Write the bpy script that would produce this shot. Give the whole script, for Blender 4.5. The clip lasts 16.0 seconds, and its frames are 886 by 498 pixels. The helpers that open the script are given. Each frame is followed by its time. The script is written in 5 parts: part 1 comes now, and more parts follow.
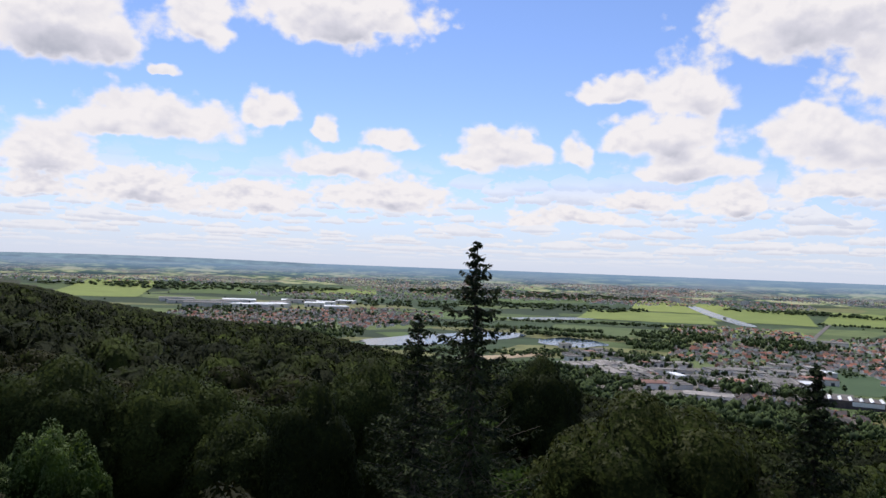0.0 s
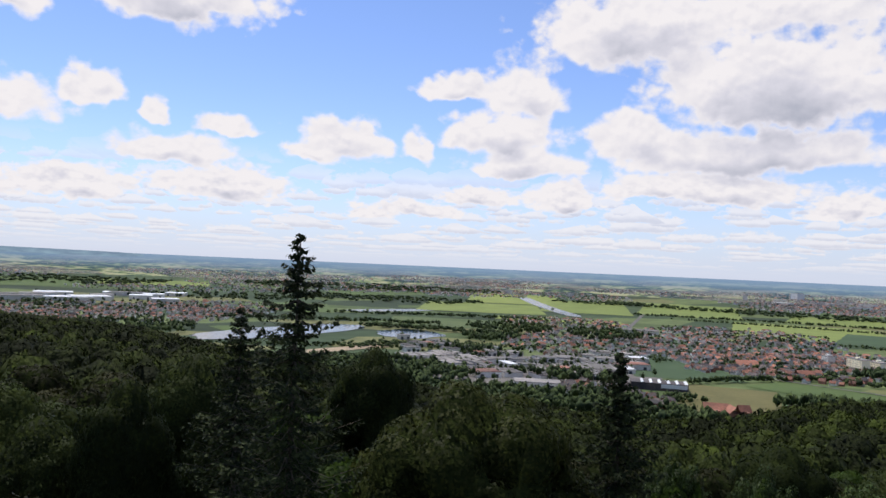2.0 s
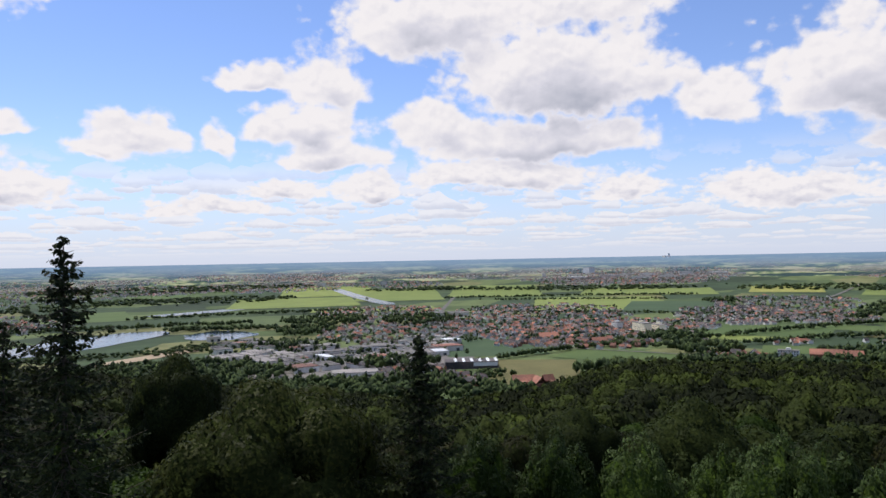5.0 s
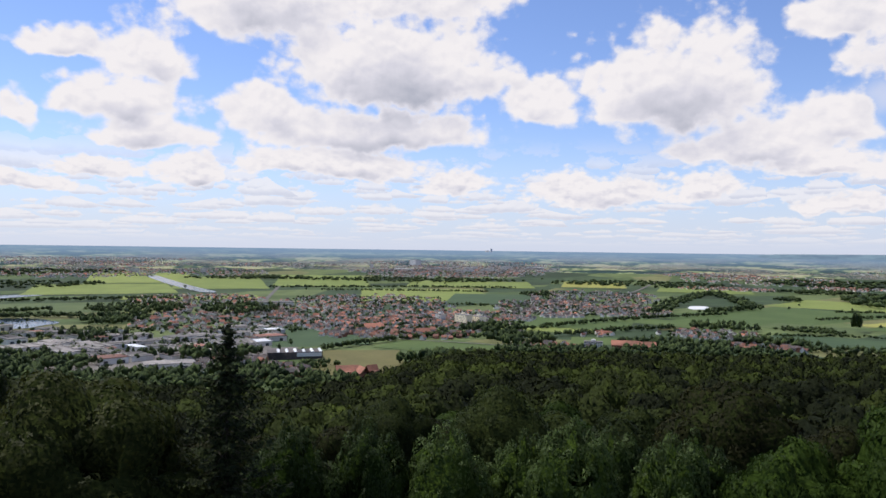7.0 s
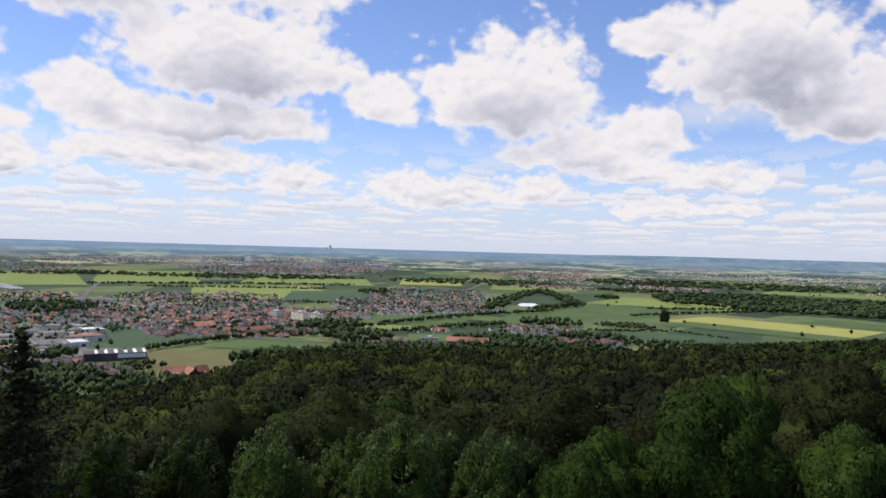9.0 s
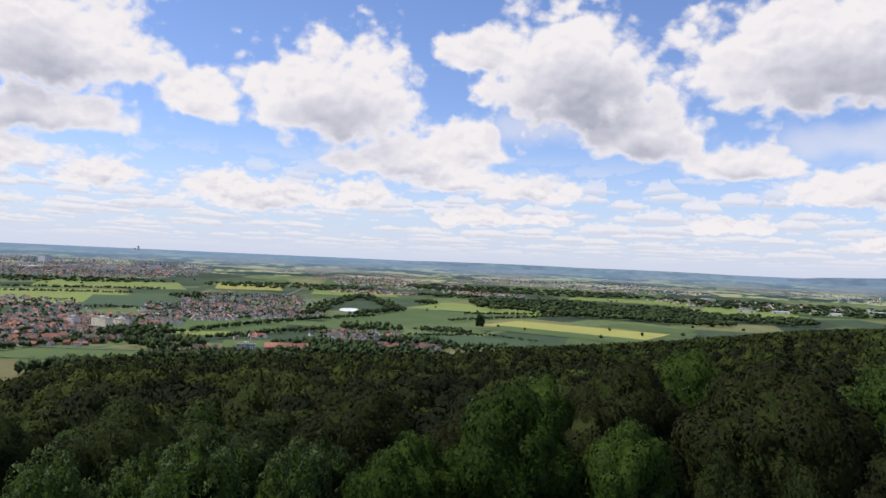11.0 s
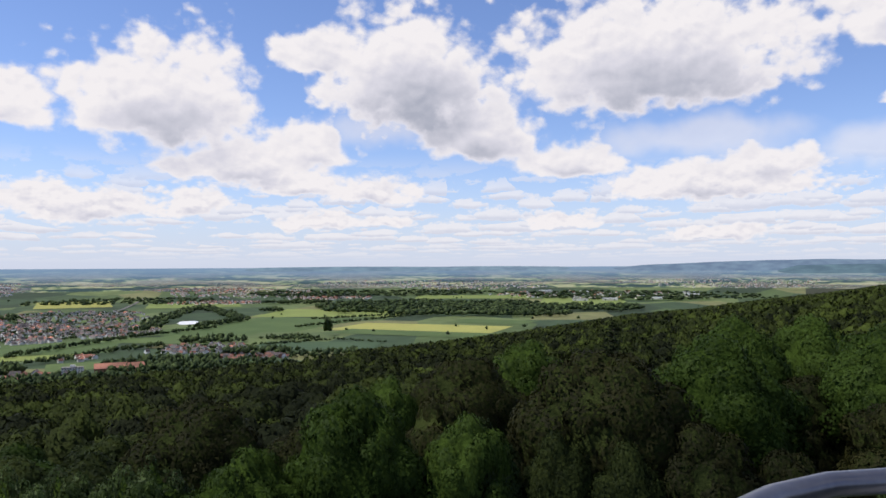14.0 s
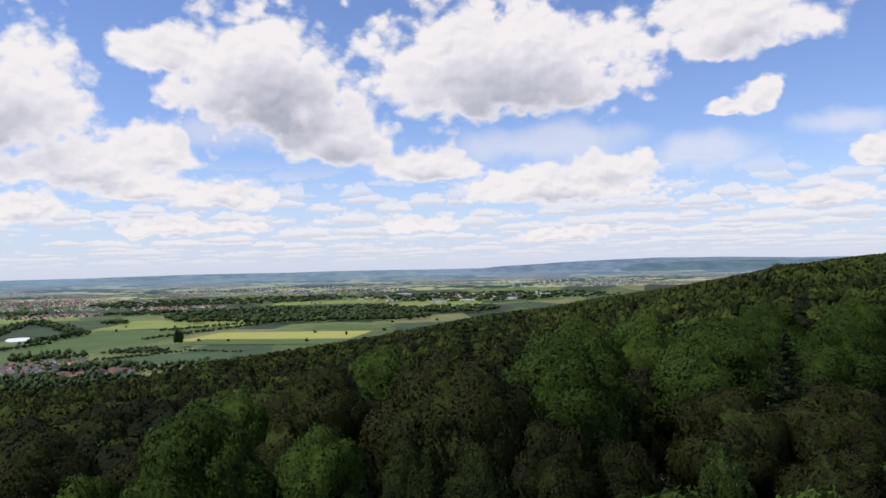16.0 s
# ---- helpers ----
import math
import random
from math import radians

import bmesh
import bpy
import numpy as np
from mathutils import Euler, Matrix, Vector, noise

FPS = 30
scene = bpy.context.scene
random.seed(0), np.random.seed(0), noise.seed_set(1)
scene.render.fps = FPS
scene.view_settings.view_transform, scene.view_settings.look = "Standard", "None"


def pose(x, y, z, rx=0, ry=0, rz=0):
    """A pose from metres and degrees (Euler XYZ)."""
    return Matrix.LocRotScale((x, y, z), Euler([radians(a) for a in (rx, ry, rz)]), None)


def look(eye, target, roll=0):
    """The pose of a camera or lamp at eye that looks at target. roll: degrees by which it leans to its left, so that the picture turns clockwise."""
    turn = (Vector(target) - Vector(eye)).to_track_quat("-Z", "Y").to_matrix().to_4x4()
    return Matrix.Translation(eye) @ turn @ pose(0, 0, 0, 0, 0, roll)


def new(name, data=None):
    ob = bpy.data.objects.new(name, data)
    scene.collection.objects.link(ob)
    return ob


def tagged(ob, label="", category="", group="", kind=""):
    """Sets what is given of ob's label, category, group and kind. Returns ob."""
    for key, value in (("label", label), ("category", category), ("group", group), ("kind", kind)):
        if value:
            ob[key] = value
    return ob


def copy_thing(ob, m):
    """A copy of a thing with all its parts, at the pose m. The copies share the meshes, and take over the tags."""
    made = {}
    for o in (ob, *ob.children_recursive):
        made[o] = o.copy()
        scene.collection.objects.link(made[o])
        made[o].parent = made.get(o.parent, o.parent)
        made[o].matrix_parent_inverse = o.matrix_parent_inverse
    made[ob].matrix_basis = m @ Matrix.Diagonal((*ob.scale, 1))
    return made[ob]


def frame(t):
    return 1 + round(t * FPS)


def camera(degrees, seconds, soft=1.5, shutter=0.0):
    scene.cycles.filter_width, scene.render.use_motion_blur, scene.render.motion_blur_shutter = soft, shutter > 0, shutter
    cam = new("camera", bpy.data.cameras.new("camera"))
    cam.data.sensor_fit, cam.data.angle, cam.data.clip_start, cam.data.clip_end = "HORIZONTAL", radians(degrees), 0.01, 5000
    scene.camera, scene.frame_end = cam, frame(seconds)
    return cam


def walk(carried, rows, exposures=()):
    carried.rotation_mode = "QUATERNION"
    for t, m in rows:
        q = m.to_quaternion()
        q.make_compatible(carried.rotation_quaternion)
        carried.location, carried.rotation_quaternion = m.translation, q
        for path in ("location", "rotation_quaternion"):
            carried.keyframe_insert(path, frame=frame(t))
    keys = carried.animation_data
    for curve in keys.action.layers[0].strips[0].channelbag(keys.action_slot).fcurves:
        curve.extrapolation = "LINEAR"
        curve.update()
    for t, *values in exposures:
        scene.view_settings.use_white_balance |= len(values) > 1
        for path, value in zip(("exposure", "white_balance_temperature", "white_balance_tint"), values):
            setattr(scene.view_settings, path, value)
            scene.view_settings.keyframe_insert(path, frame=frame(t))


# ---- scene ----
cam = camera(62.35, 16.0)
PATH = [
    (0.0, pose(0.159, 2.733, 139.822, 91.517, -2.142, -1.892)),
    (0.5, pose(0.287, 2.735, 139.848, 91.313, -0.722, -4.661)),
    (1.0, pose(0.434, 2.755, 139.868, 91.724, -2.427, -9.080)),
    (1.5, pose(0.553, 2.726, 139.878, 91.582, -1.036, -12.677)),
    (2.0, pose(0.694, 2.730, 139.888, 91.394, -2.529, -14.355)),
    (2.5, pose(0.831, 2.721, 139.905, 90.910, -0.688, -16.786)),
    (3.0, pose(0.990, 2.655, 139.943, 91.525, -0.625, -21.648)),
    (3.5, pose(1.122, 2.572, 139.953, 91.589, 0.123, -24.405)),
    (6.0, pose(1.636, 2.225, 139.768, 90.580, -0.183, -35.285)),
    (6.5, pose(1.769, 2.129, 139.799, 90.548, -0.853, -39.982)),
    (7.0, pose(1.834, 2.052, 139.824, 90.101, -0.745, -42.335)),
    (7.5, pose(1.945, 1.997, 139.852, 90.041, -1.475, -43.536)),
    (8.0, pose(2.041, 1.879, 139.881, 89.987, -1.367, -45.979)),
    (8.5, pose(2.182, 1.798, 139.927, 90.168, -1.374, -50.884)),
    (9.0, pose(2.268, 1.643, 139.952, 90.146, -1.605, -54.861)),
    (9.5, pose(2.347, 1.524, 139.984, 90.310, -1.797, -57.603)),
    (10.0, pose(2.486, 1.387, 140.022, 90.429, -2.553, -61.729)),
    (12.5, pose(2.670, 0.834, 140.135, 90.883, -1.189, -75.633)),
    (13.0, pose(2.704, 0.710, 140.153, 90.521, -1.389, -77.636)),
    (13.5, pose(2.756, 0.586, 140.179, 91.188, -1.206, -79.196)),
    (14.0, pose(2.779, 0.465, 140.228, 91.414, 0.278, -80.711)),
    (14.5, pose(2.800, 0.351, 140.251, 91.337, 0.816, -81.692)),
    (15.0, pose(2.803, 0.230, 140.301, 91.361, 1.504, -83.442)),
    (15.5, pose(2.825, 0.017, 140.391, 91.378, 0.386, -88.331)),
    (16.0, pose(2.805, -0.146, 140.431, 91.566, 1.504, -91.690)),
]
walk(cam, PATH)

H = 140.0            # eye height over the plain
RAD = math.pi / 180

# ---- world ----
world = bpy.data.worlds.new("sky")
scene.world = world
world.use_nodes = True
wt = world.node_tree
wt.nodes.clear()


def wnode(kind, **props):
    n = wt.nodes.new(kind)
    for key, value in props.items():
        if key == "op":
            n.operation = value
    return n


def wmath(op, a, b=None, c=None):
    n = wt.nodes.new("ShaderNodeMath")
    n.operation = op
    for i, v in enumerate((a, b, c)):
        if v is None:
            continue
        if isinstance(v, (int, float)):
            n.inputs[i].default_value = v
        else:
            wt.links.new(v, n.inputs[i])
    return n.outputs[0]


def wvec(op, a, b=None):
    n = wt.nodes.new("ShaderNodeVectorMath")
    n.operation = op
    for i, v in enumerate((a, b)):
        if v is None:
            continue
        if isinstance(v, tuple):
            n.inputs[i].default_value = v
        else:
            wt.links.new(v, n.inputs[i])
    return n.outputs["Value"] if op == "LENGTH" else n.outputs[0]


def wrange(v, a, b, c=0.0, d=1.0, smooth_step=True):
    n = wt.nodes.new("ShaderNodeMapRange")
    n.interpolation_type = "SMOOTHSTEP" if smooth_step else "LINEAR"
    wt.links.new(v, n.inputs[0])
    for i, x in enumerate((a, b, c, d)):
        n.inputs[i + 1].default_value = x
    return n.outputs[0]


def wnoise(vec, scale, detail, rough=0.5, distort=0.0):
    n = wt.nodes.new("ShaderNodeTexNoise")
    wt.links.new(vec, n.inputs["Vector"])
    n.inputs["Scale"].default_value, n.inputs["Detail"].default_value = scale, detail
    n.inputs["Roughness"].default_value, n.inputs["Distortion"].default_value = rough, distort
    return n.outputs[0]


SUN_AZ, SUN_EL = -14.0, 60.0
sky = wt.nodes.new("ShaderNodeTexSky")
sky.sky_type, sky.sun_disc = "NISHITA", False
sky.sun_elevation, sky.sun_rotation = SUN_EL * RAD, SUN_AZ * RAD
sky.altitude, sky.air_density, sky.dust_density, sky.ozone_density = 300, 1.0, 0.05, 3.0

geo = wt.nodes.new("ShaderNodeTexCoord")
way = wvec("NORMALIZE", geo.outputs["Generated"])
xyz = wt.nodes.new("ShaderNodeSeparateXYZ")
wt.links.new(way, xyz.inputs[0])
azimuth = wmath("MULTIPLY", wmath("ARCTAN2", xyz.outputs[0], xyz.outputs[1]), 1 / RAD)
elevation = wmath("MULTIPLY", wmath("ARCSINE", xyz.outputs[2]), 1 / RAD)
comb = wt.nodes.new("ShaderNodeCombineXYZ")
wt.links.new(azimuth, comb.inputs[0])
wt.links.new(elevation, comb.inputs[1])
place = comb.outputs[0]

# billows bend the outline of every cloud
warp = wt.nodes.new("ShaderNodeTexNoise")
wt.links.new(place, warp.inputs["Vector"])
warp.inputs["Scale"].default_value, warp.inputs["Detail"].default_value = 0.32, 3.0
bent = wvec("ADD", place, wvec("MULTIPLY", wvec("SUBTRACT", warp.outputs["Color"], (0.5, 0.5, 0.5)), (3.2, 2.0, 0.0)))

field_of = {"cloud": None, "base": None, "veil": None}


def oval(az, el, w, h, flat):
    """Distance from the middle of an oval, 1 at its rim; its lower half is flatter by the factor given."""
    v = wvec("SUBTRACT", bent, (az, el, 0.0))
    return wvec("LENGTH", wvec("MAXIMUM", wvec("MULTIPLY", v, (1 / w, 1 / h, 0.0)), wvec("MULTIPLY", v, (1 / w, -flat / h, 0.0))))


def blob(kind, d, blend):
    old = field_of[kind]
    field_of[kind] = d if old is None else wmath("SMOOTH_MIN", old, d, blend)


def cloud(az, el, w, h, grey):
    """A cumulus: degrees of azimuth and elevation, half width and half height, and how grey its base is."""
    blob("cloud", oval(az, el - 0.3 * h, w * 1.14, h * 1.5, 2.1), 0.3)
    if grey > 0.05:
        blob("base", wmath("ADD", oval(az + 0.08 * w, el - 0.72 * h, w * 1.0, h * 0.95, 1.0), 0.9 * (1.0 - grey)), 0.15)


def veil(az, el, w, h):
    blob("veil", oval(az, el, w, h, 1.0), 0.3)


cloud(-26.7, 16.0, 5.5, 3.32, 0.80)
cloud(-17.6, 17.6, 3.0, 2.21, 0.20)
cloud(-7.0, 19.0, 6.9, 2.65, 0.50)
cloud(-19.4, 13.4, 1.0, 0.44, 0.00)
cloud(-19.1, 10.3, 5.8, 1.68, 0.20)
cloud(-23.2, 9.5, 2.9, 0.97, 0.20)
cloud(-11.9, 11.6, 2.0, 1.33, 0.00)
cloud(-27.0, 7.1, 3.2, 1.99, 0.50)
cloud(-7.7, 10.4, 1.1, 0.88, 0.00)
cloud(-2.7, 10.1, 2.1, 0.75, 0.00)
cloud(-6.5, 8.0, 4.3, 1.11, 0.20)
cloud(-20.7, 4.9, 4.9, 1.55, 0.30)
cloud(-27.5, 4.7, 2.4, 0.97, 0.20)
cloud(-12.8, 5.0, 5.0, 1.24, 0.20)
cloud(-2.9, 5.6, 4.8, 1.33, 0.30)
cloud(6.4, 9.6, 3.4, 1.86, 0.35)
cloud(4.1, 8.7, 2.2, 0.80, 0.10)
cloud(12.0, 9.2, 1.1, 1.19, 0.10)
cloud(14.8, 13.9, 3.2, 1.06, 0.10)
cloud(20.3, 13.8, 3.1, 2.43, 0.15)
cloud(18.5, 10.4, 4.4, 1.59, 0.45)
cloud(20.3, 8.4, 4.2, 1.24, 0.40)
cloud(28.3, 18.5, 7.7, 3.18, 0.60)
cloud(40.4, 18.9, 7.4, 1.86, 0.30)
cloud(38.6, 14.2, 8.9, 3.63, 0.75)
cloud(29.1, 10.6, 3.3, 1.99, 0.30)
cloud(36.5, 9.1, 10.2, 1.59, 0.65)
cloud(49.3, 11.4, 2.7, 1.86, 0.30)
cloud(33.9, 6.6, 6.9, 1.19, 0.30)
cloud(16.8, 5.8, 3.5, 0.88, 0.20)
cloud(23.4, 5.8, 3.3, 1.19, 0.30)
cloud(12.0, 4.4, 4.2, 0.66, 0.20)
cloud(43.5, 5.3, 2.8, 0.97, 0.10)
cloud(52.0, 5.1, 3.1, 0.97, 0.20)
cloud(8.7, 3.8, 2.0, 0.44, 0.00)
cloud(-2.1, 5.3, 3.9, 1.33, 0.30)
cloud(-4.9, 8.0, 2.5, 1.42, 0.30)
cloud(-3.0, 10.0, 2.1, 0.80, 0.00)
cloud(59.6, 12.8, 6.6, 4.20, 0.65)
cloud(56.3, 13.8, 2.5, 1.99, 0.10)
cloud(65.5, 8.1, 6.2, 1.86, 0.40)
cloud(70.5, 9.2, 3.1, 1.68, 0.30)
cloud(62.1, 5.0, 2.2, 1.11, 0.10)
cloud(54.3, 4.6, 5.9, 1.24, 0.20)
cloud(43.0, 5.0, 2.4, 0.80, 0.10)
cloud(78.1, 14.9, 6.5, 4.64, 0.95)
cloud(71.4, 16.3, 3.6, 1.77, 0.20)
cloud(83.2, 10.4, 4.1, 2.12, 0.70)
cloud(75.3, 6.0, 3.9, 0.88, 0.20)
cloud(71.4, 3.6, 4.1, 0.75, 0.10)
cloud(76.5, 3.6, 1.9, 0.57, 0.10)
cloud(61.6, 5.0, 2.2, 0.97, 0.10)
cloud(52.3, 5.0, 4.0, 1.11, 0.20)
cloud(30.4, 6.7, 3.7, 1.15, 0.30)
cloud(35.8, 6.5, 4.4, 1.15, 0.30)
cloud(96.7, 15.6, 10.7, 4.33, 0.85)
cloud(90.5, 8.2, 3.3, 1.42, 0.30)
cloud(99.1, 6.2, 6.3, 1.42, 0.35)
cloud(104.5, 7.4, 3.7, 1.24, 0.30)
cloud(90.1, 3.5, 2.9, 0.66, 0.00)
cloud(76.3, 3.6, 2.2, 0.53, 0.00)
cloud(70.5, 3.5, 3.1, 0.57, 0.10)
cloud(101.7, 2.5, 3.6, 0.53, 0.10)
cloud(69.6, 6.5, 4.8, 0.88, 0.30)
cloud(114.0, 17.3, 6.3, 2.74, 0.40)
cloud(115.5, 11.9, 1.3, 1.24, 0.10)
cloud(113.8, 11.3, 1.7, 0.53, 0.10)
cloud(119.1, 4.5, 3.5, 0.80, 0.20)
cloud(89.8, 3.9, 3.5, 0.44, 0.00)
cloud(102.1, 2.6, 3.4, 0.44, 0.00)
cloud(122.9, 7.3, 1.3, 1.11, 0.20)
cloud(83.4, 10.7, 4.8, 2.12, 0.65)
cloud(90.8, 8.2, 4.0, 1.33, 0.30)
cloud(101.3, 6.3, 7.3, 1.33, 0.30)
veil(99.1, 9.4, 9.7, 1.99)
veil(76.1, 10.8, 7.5, 1.77)
veil(121.0, 9.5, 4.4, 1.15)
veil(111.8, 8.4, 5.1, 1.77)
veil(101.5, 9.8, 7.7, 1.33)

# outline: the distance field broken up by billows of two sizes
def puffs(vec, scale, soft):
    n = wt.nodes.new("ShaderNodeTexVoronoi")
    n.feature = "SMOOTH_F1"
    wt.links.new(vec, n.inputs["Vector"])
    n.inputs["Scale"].default_value, n.inputs["Smoothness"].default_value = scale, soft
    return wmath("SUBTRACT", 0.55, n.outputs["Distance"])


def billows(vec):
    """Billows that grow smaller towards the horizon, where the clouds are further off."""
    n = wt.nodes.new("ShaderNodeMix")
    n.data_type = "FLOAT"
    wt.links.new(wrange(elevation, 4.5, 10.0), n.inputs[0])
    wt.links.new(billow_set(wvec("MULTIPLY", vec, (1.9, 2.6, 0.0))), n.inputs[2])
    wt.links.new(billow_set(vec), n.inputs[3])
    return n.outputs[0]


def billow_set(vec):
    curl = wt.nodes.new("ShaderNodeTexNoise")
    wt.links.new(vec, curl.inputs["Vector"])
    curl.inputs["Scale"].default_value, curl.inputs["Detail"].default_value = 0.9, 3.0
    v = wvec("ADD", vec, wvec("MULTIPLY", wvec("SUBTRACT", curl.outputs["Color"], (0.5, 0.5, 0.5)), (1.5, 1.1, 0.0)))
    h = wmath("ADD", wmath("MULTIPLY", puffs(v, 0.32, 0.3), 0.55), wmath("MULTIPLY", puffs(v, 0.85, 0.3), 0.34))
    h = wmath("ADD", h, wmath("MULTIPLY", wmath("SUBTRACT", wnoise(vec, 0.8, 6.0, 0.55), 0.5), 0.60))
    return h


big = wnoise(place, 0.22, 3.0, 0.5)
puff = billows(wvec("MULTIPLY", place, (1.0, 1.25, 0.0)))
body = wmath("ADD", wmath("SUBTRACT", 0.98, field_of["cloud"]), puff)
cover = wrange(body, -0.08, 0.30)

# rows of small flat-based clouds towards the horizon, one in each cell, ever smaller and closer
lowv = wt.nodes.new("ShaderNodeCombineXYZ")
wt.links.new(wmath("MULTIPLY", azimuth, 0.23), lowv.inputs[0])
wt.links.new(wmath("MULTIPLY", wmath("LOGARITHM", wmath("MAXIMUM", wmath("ADD", elevation, 0.7), 0.3), 2.0), 2.3), lowv.inputs[1])
lowbent = wvec("ADD", lowv.outputs[0], wvec("MULTIPLY", wvec("SUBTRACT", warp.outputs["Color"], (0.5, 0.5, 0.5)), (0.5, 0.35, 0.0)))


def small_clouds(vec, least, spread):
    """Flat-based small clouds: how deep a place lies inside one, and how low in it."""
    cells = wt.nodes.new("ShaderNodeTexVoronoi")
    cells.voronoi_dimensions = "2D"
    wt.links.new(vec, cells.inputs["Vector"])
    cells.inputs["Scale"].default_value, cells.inputs["Randomness"].default_value = 1.0, 0.9
    local = wvec("SUBTRACT", vec, cells.outputs["Position"])
    dist = wvec("LENGTH", wvec("MAXIMUM", wvec("MULTIPLY", local, (0.85, 0.9, 0.0)), wvec("MULTIPLY", local, (0.85, -2.3, 0.0))))
    size = wt.nodes.new("ShaderNodeSeparateColor")
    wt.links.new(cells.outputs["Color"], size.inputs[0])
    up = wt.nodes.new("ShaderNodeSeparateXYZ")
    wt.links.new(local, up.inputs[0])
    deep = wmath("SUBTRACT", wmath("ADD", wmath("MULTIPLY", size.outputs[0], spread), least), dist)
    return deep, up.outputs[1]


deep1, up1 = small_clouds(lowbent, 0.12, 0.62)
deep2, up2 = small_clouds(wvec("ADD", wvec("MULTIPLY", lowbent, (1.7, 1.5, 0.0)), (13.3, 7.7, 0.0)), 0.10, 0.66)
curd = wmath("MULTIPLY", wmath("SUBTRACT", wnoise(wvec("MULTIPLY", place, (1.5, 2.6, 0.0)), 1.0, 6.0, 0.6), 0.5), 0.9)
lowband = wmath("MULTIPLY", wrange(elevation, 9.0, 5.0), wrange(elevation, 0.2, 1.2))
low1, low2 = wmath("ADD", deep1, curd), wmath("ADD", deep2, curd)
lowcover = wmath("MULTIPLY", wmath("MAXIMUM", wrange(low1, 0.0, 0.2), wrange(low2, 0.0, 0.22)), lowband)
lowshade = wmath("MULTIPLY", wmath("MAXIMUM", wmath("MULTIPLY", wrange(low1, 0.02, 0.2), wrange(wmath("ADD", up1, wmath("MULTIPLY", curd, -0.3)), 0.16, -0.16)), wmath("MULTIPLY", wrange(low2, 0.02, 0.2), wrange(up2, 0.14, -0.14))), lowband)

# the rest of the sky: the same fair-weather clouds all round and overhead
dome = wvec("MULTIPLY", way, (1.0, 1.0, 2.2))
rest = wnoise(dome, 3.2, 6.0, 0.6)
outside = wmath("MAXIMUM", wmath("MAXIMUM", wrange(azimuth, 126.0, 134.0), wrange(azimuth, -34.0, -42.0)), wrange(elevation, 22.0, 28.0))
restcover = wmath("MULTIPLY", wmath("MULTIPLY", wrange(rest, 0.50, 0.60), outside), wrange(elevation, 3.0, 7.0))

veilcover = wmath("MULTIPLY", wrange(wmath("ADD", wmath("SUBTRACT", 1.0, field_of["veil"]), wmath("MULTIPLY", wmath("SUBTRACT", big, 0.5), 1.2)), -0.1, 0.8), 0.55)
allcover = wmath("MAXIMUM", wmath("MAXIMUM", cover, wmath("MULTIPLY", lowcover, 0.75)), wmath("MAXIMUM", restcover, veilcover))

# light on the clouds: white heads, grey bases, relief from the billows
puffup = billows(wvec("MULTIPLY", wvec("ADD", place, (-0.18, 0.40, 0.0)), (1.0, 1.25, 0.0)))
relief = wmath("SUBTRACT", puffup, puff)
grey = wrange(wmath("SUBTRACT", field_of["base"], wmath("MULTIPLY", puff, 0.45)), 1.35, 0.0)
thick = wrange(body, 0.05, 0.55)
shade = wmath("ADD", wmath("ADD", wmath("MULTIPLY", grey, 0.95), wmath("MULTIPLY", relief, 0.75)), wmath("MULTIPLY", wmath("SUBTRACT", big, 0.42), 0.5))
shade = wmath("MULTIPLY", shade, wmath("MAXIMUM", thick, 0.25))
shade = wmath("ADD", shade, wmath("MULTIPLY", wmath("MULTIPLY", lowshade, wrange(cover, 0.8, 0.1)), 0.38))
shade = wmath("ADD", shade, wmath("MULTIPLY", wmath("MULTIPLY", wrange(rest, 0.56, 0.72), outside), 0.5))
ramp = wt.nodes.new("ShaderNodeValToRGB")
wt.links.new(shade, ramp.inputs[0])
ramp.color_ramp.elements[0].position, ramp.color_ramp.elements[0].color = 0.0, (0.90, 0.865, 0.885, 1)
ramp.color_ramp.elements[1].position, ramp.color_ramp.elements[1].color = 1.0, (0.42, 0.44, 0.53, 1)
mid = ramp.color_ramp.elements.new(0.35)
mid.color = (0.70, 0.69, 0.77, 1)

haze = wmath("MULTIPLY", wrange(elevation, 13.0, -0.5), wrange(elevation, 13.0, -0.5))
hazemix = wt.nodes.new("ShaderNodeMixShader")
cloudmix = wt.nodes.new("ShaderNodeMixShader")
bg_sky, bg_haze, bg_cloud = (wt.nodes.new("ShaderNodeBackground") for _ in range(3))
tint = wt.nodes.new("ShaderNodeMix")
tint.data_type, tint.blend_type = "RGBA", "MULTIPLY"
tint.inputs["Factor"].default_value = 1.0
wt.links.new(sky.outputs[0], tint.inputs["A"])
tint.inputs["B"].default_value = (1.07, 1.06, 1.28, 1)
wt.links.new(tint.outputs["Result"], bg_sky.inputs[0])
bg_sky.inputs[1].default_value = 0.12
bg_haze.inputs[0].default_value, bg_haze.inputs[1].default_value = (0.57, 0.64, 0.82, 1), 1.0
wt.links.new(ramp.outputs[0], bg_cloud.inputs[0])
bg_cloud.inputs[1].default_value = 1.0
wt.links.new(wmath("MULTIPLY", haze, 0.85), hazemix.inputs[0])
wt.links.new(bg_sky.outputs[0], hazemix.inputs[1])
wt.links.new(bg_haze.outputs[0], hazemix.inputs[2])
wt.links.new(wmath("MULTIPLY", allcover, wrange(elevation, 0.2, 2.5, 0.35, 1.0)), cloudmix.inputs[0])
wt.links.new(hazemix.outputs[0], cloudmix.inputs[1])
wt.links.new(bg_cloud.outputs[0], cloudmix.inputs[2])
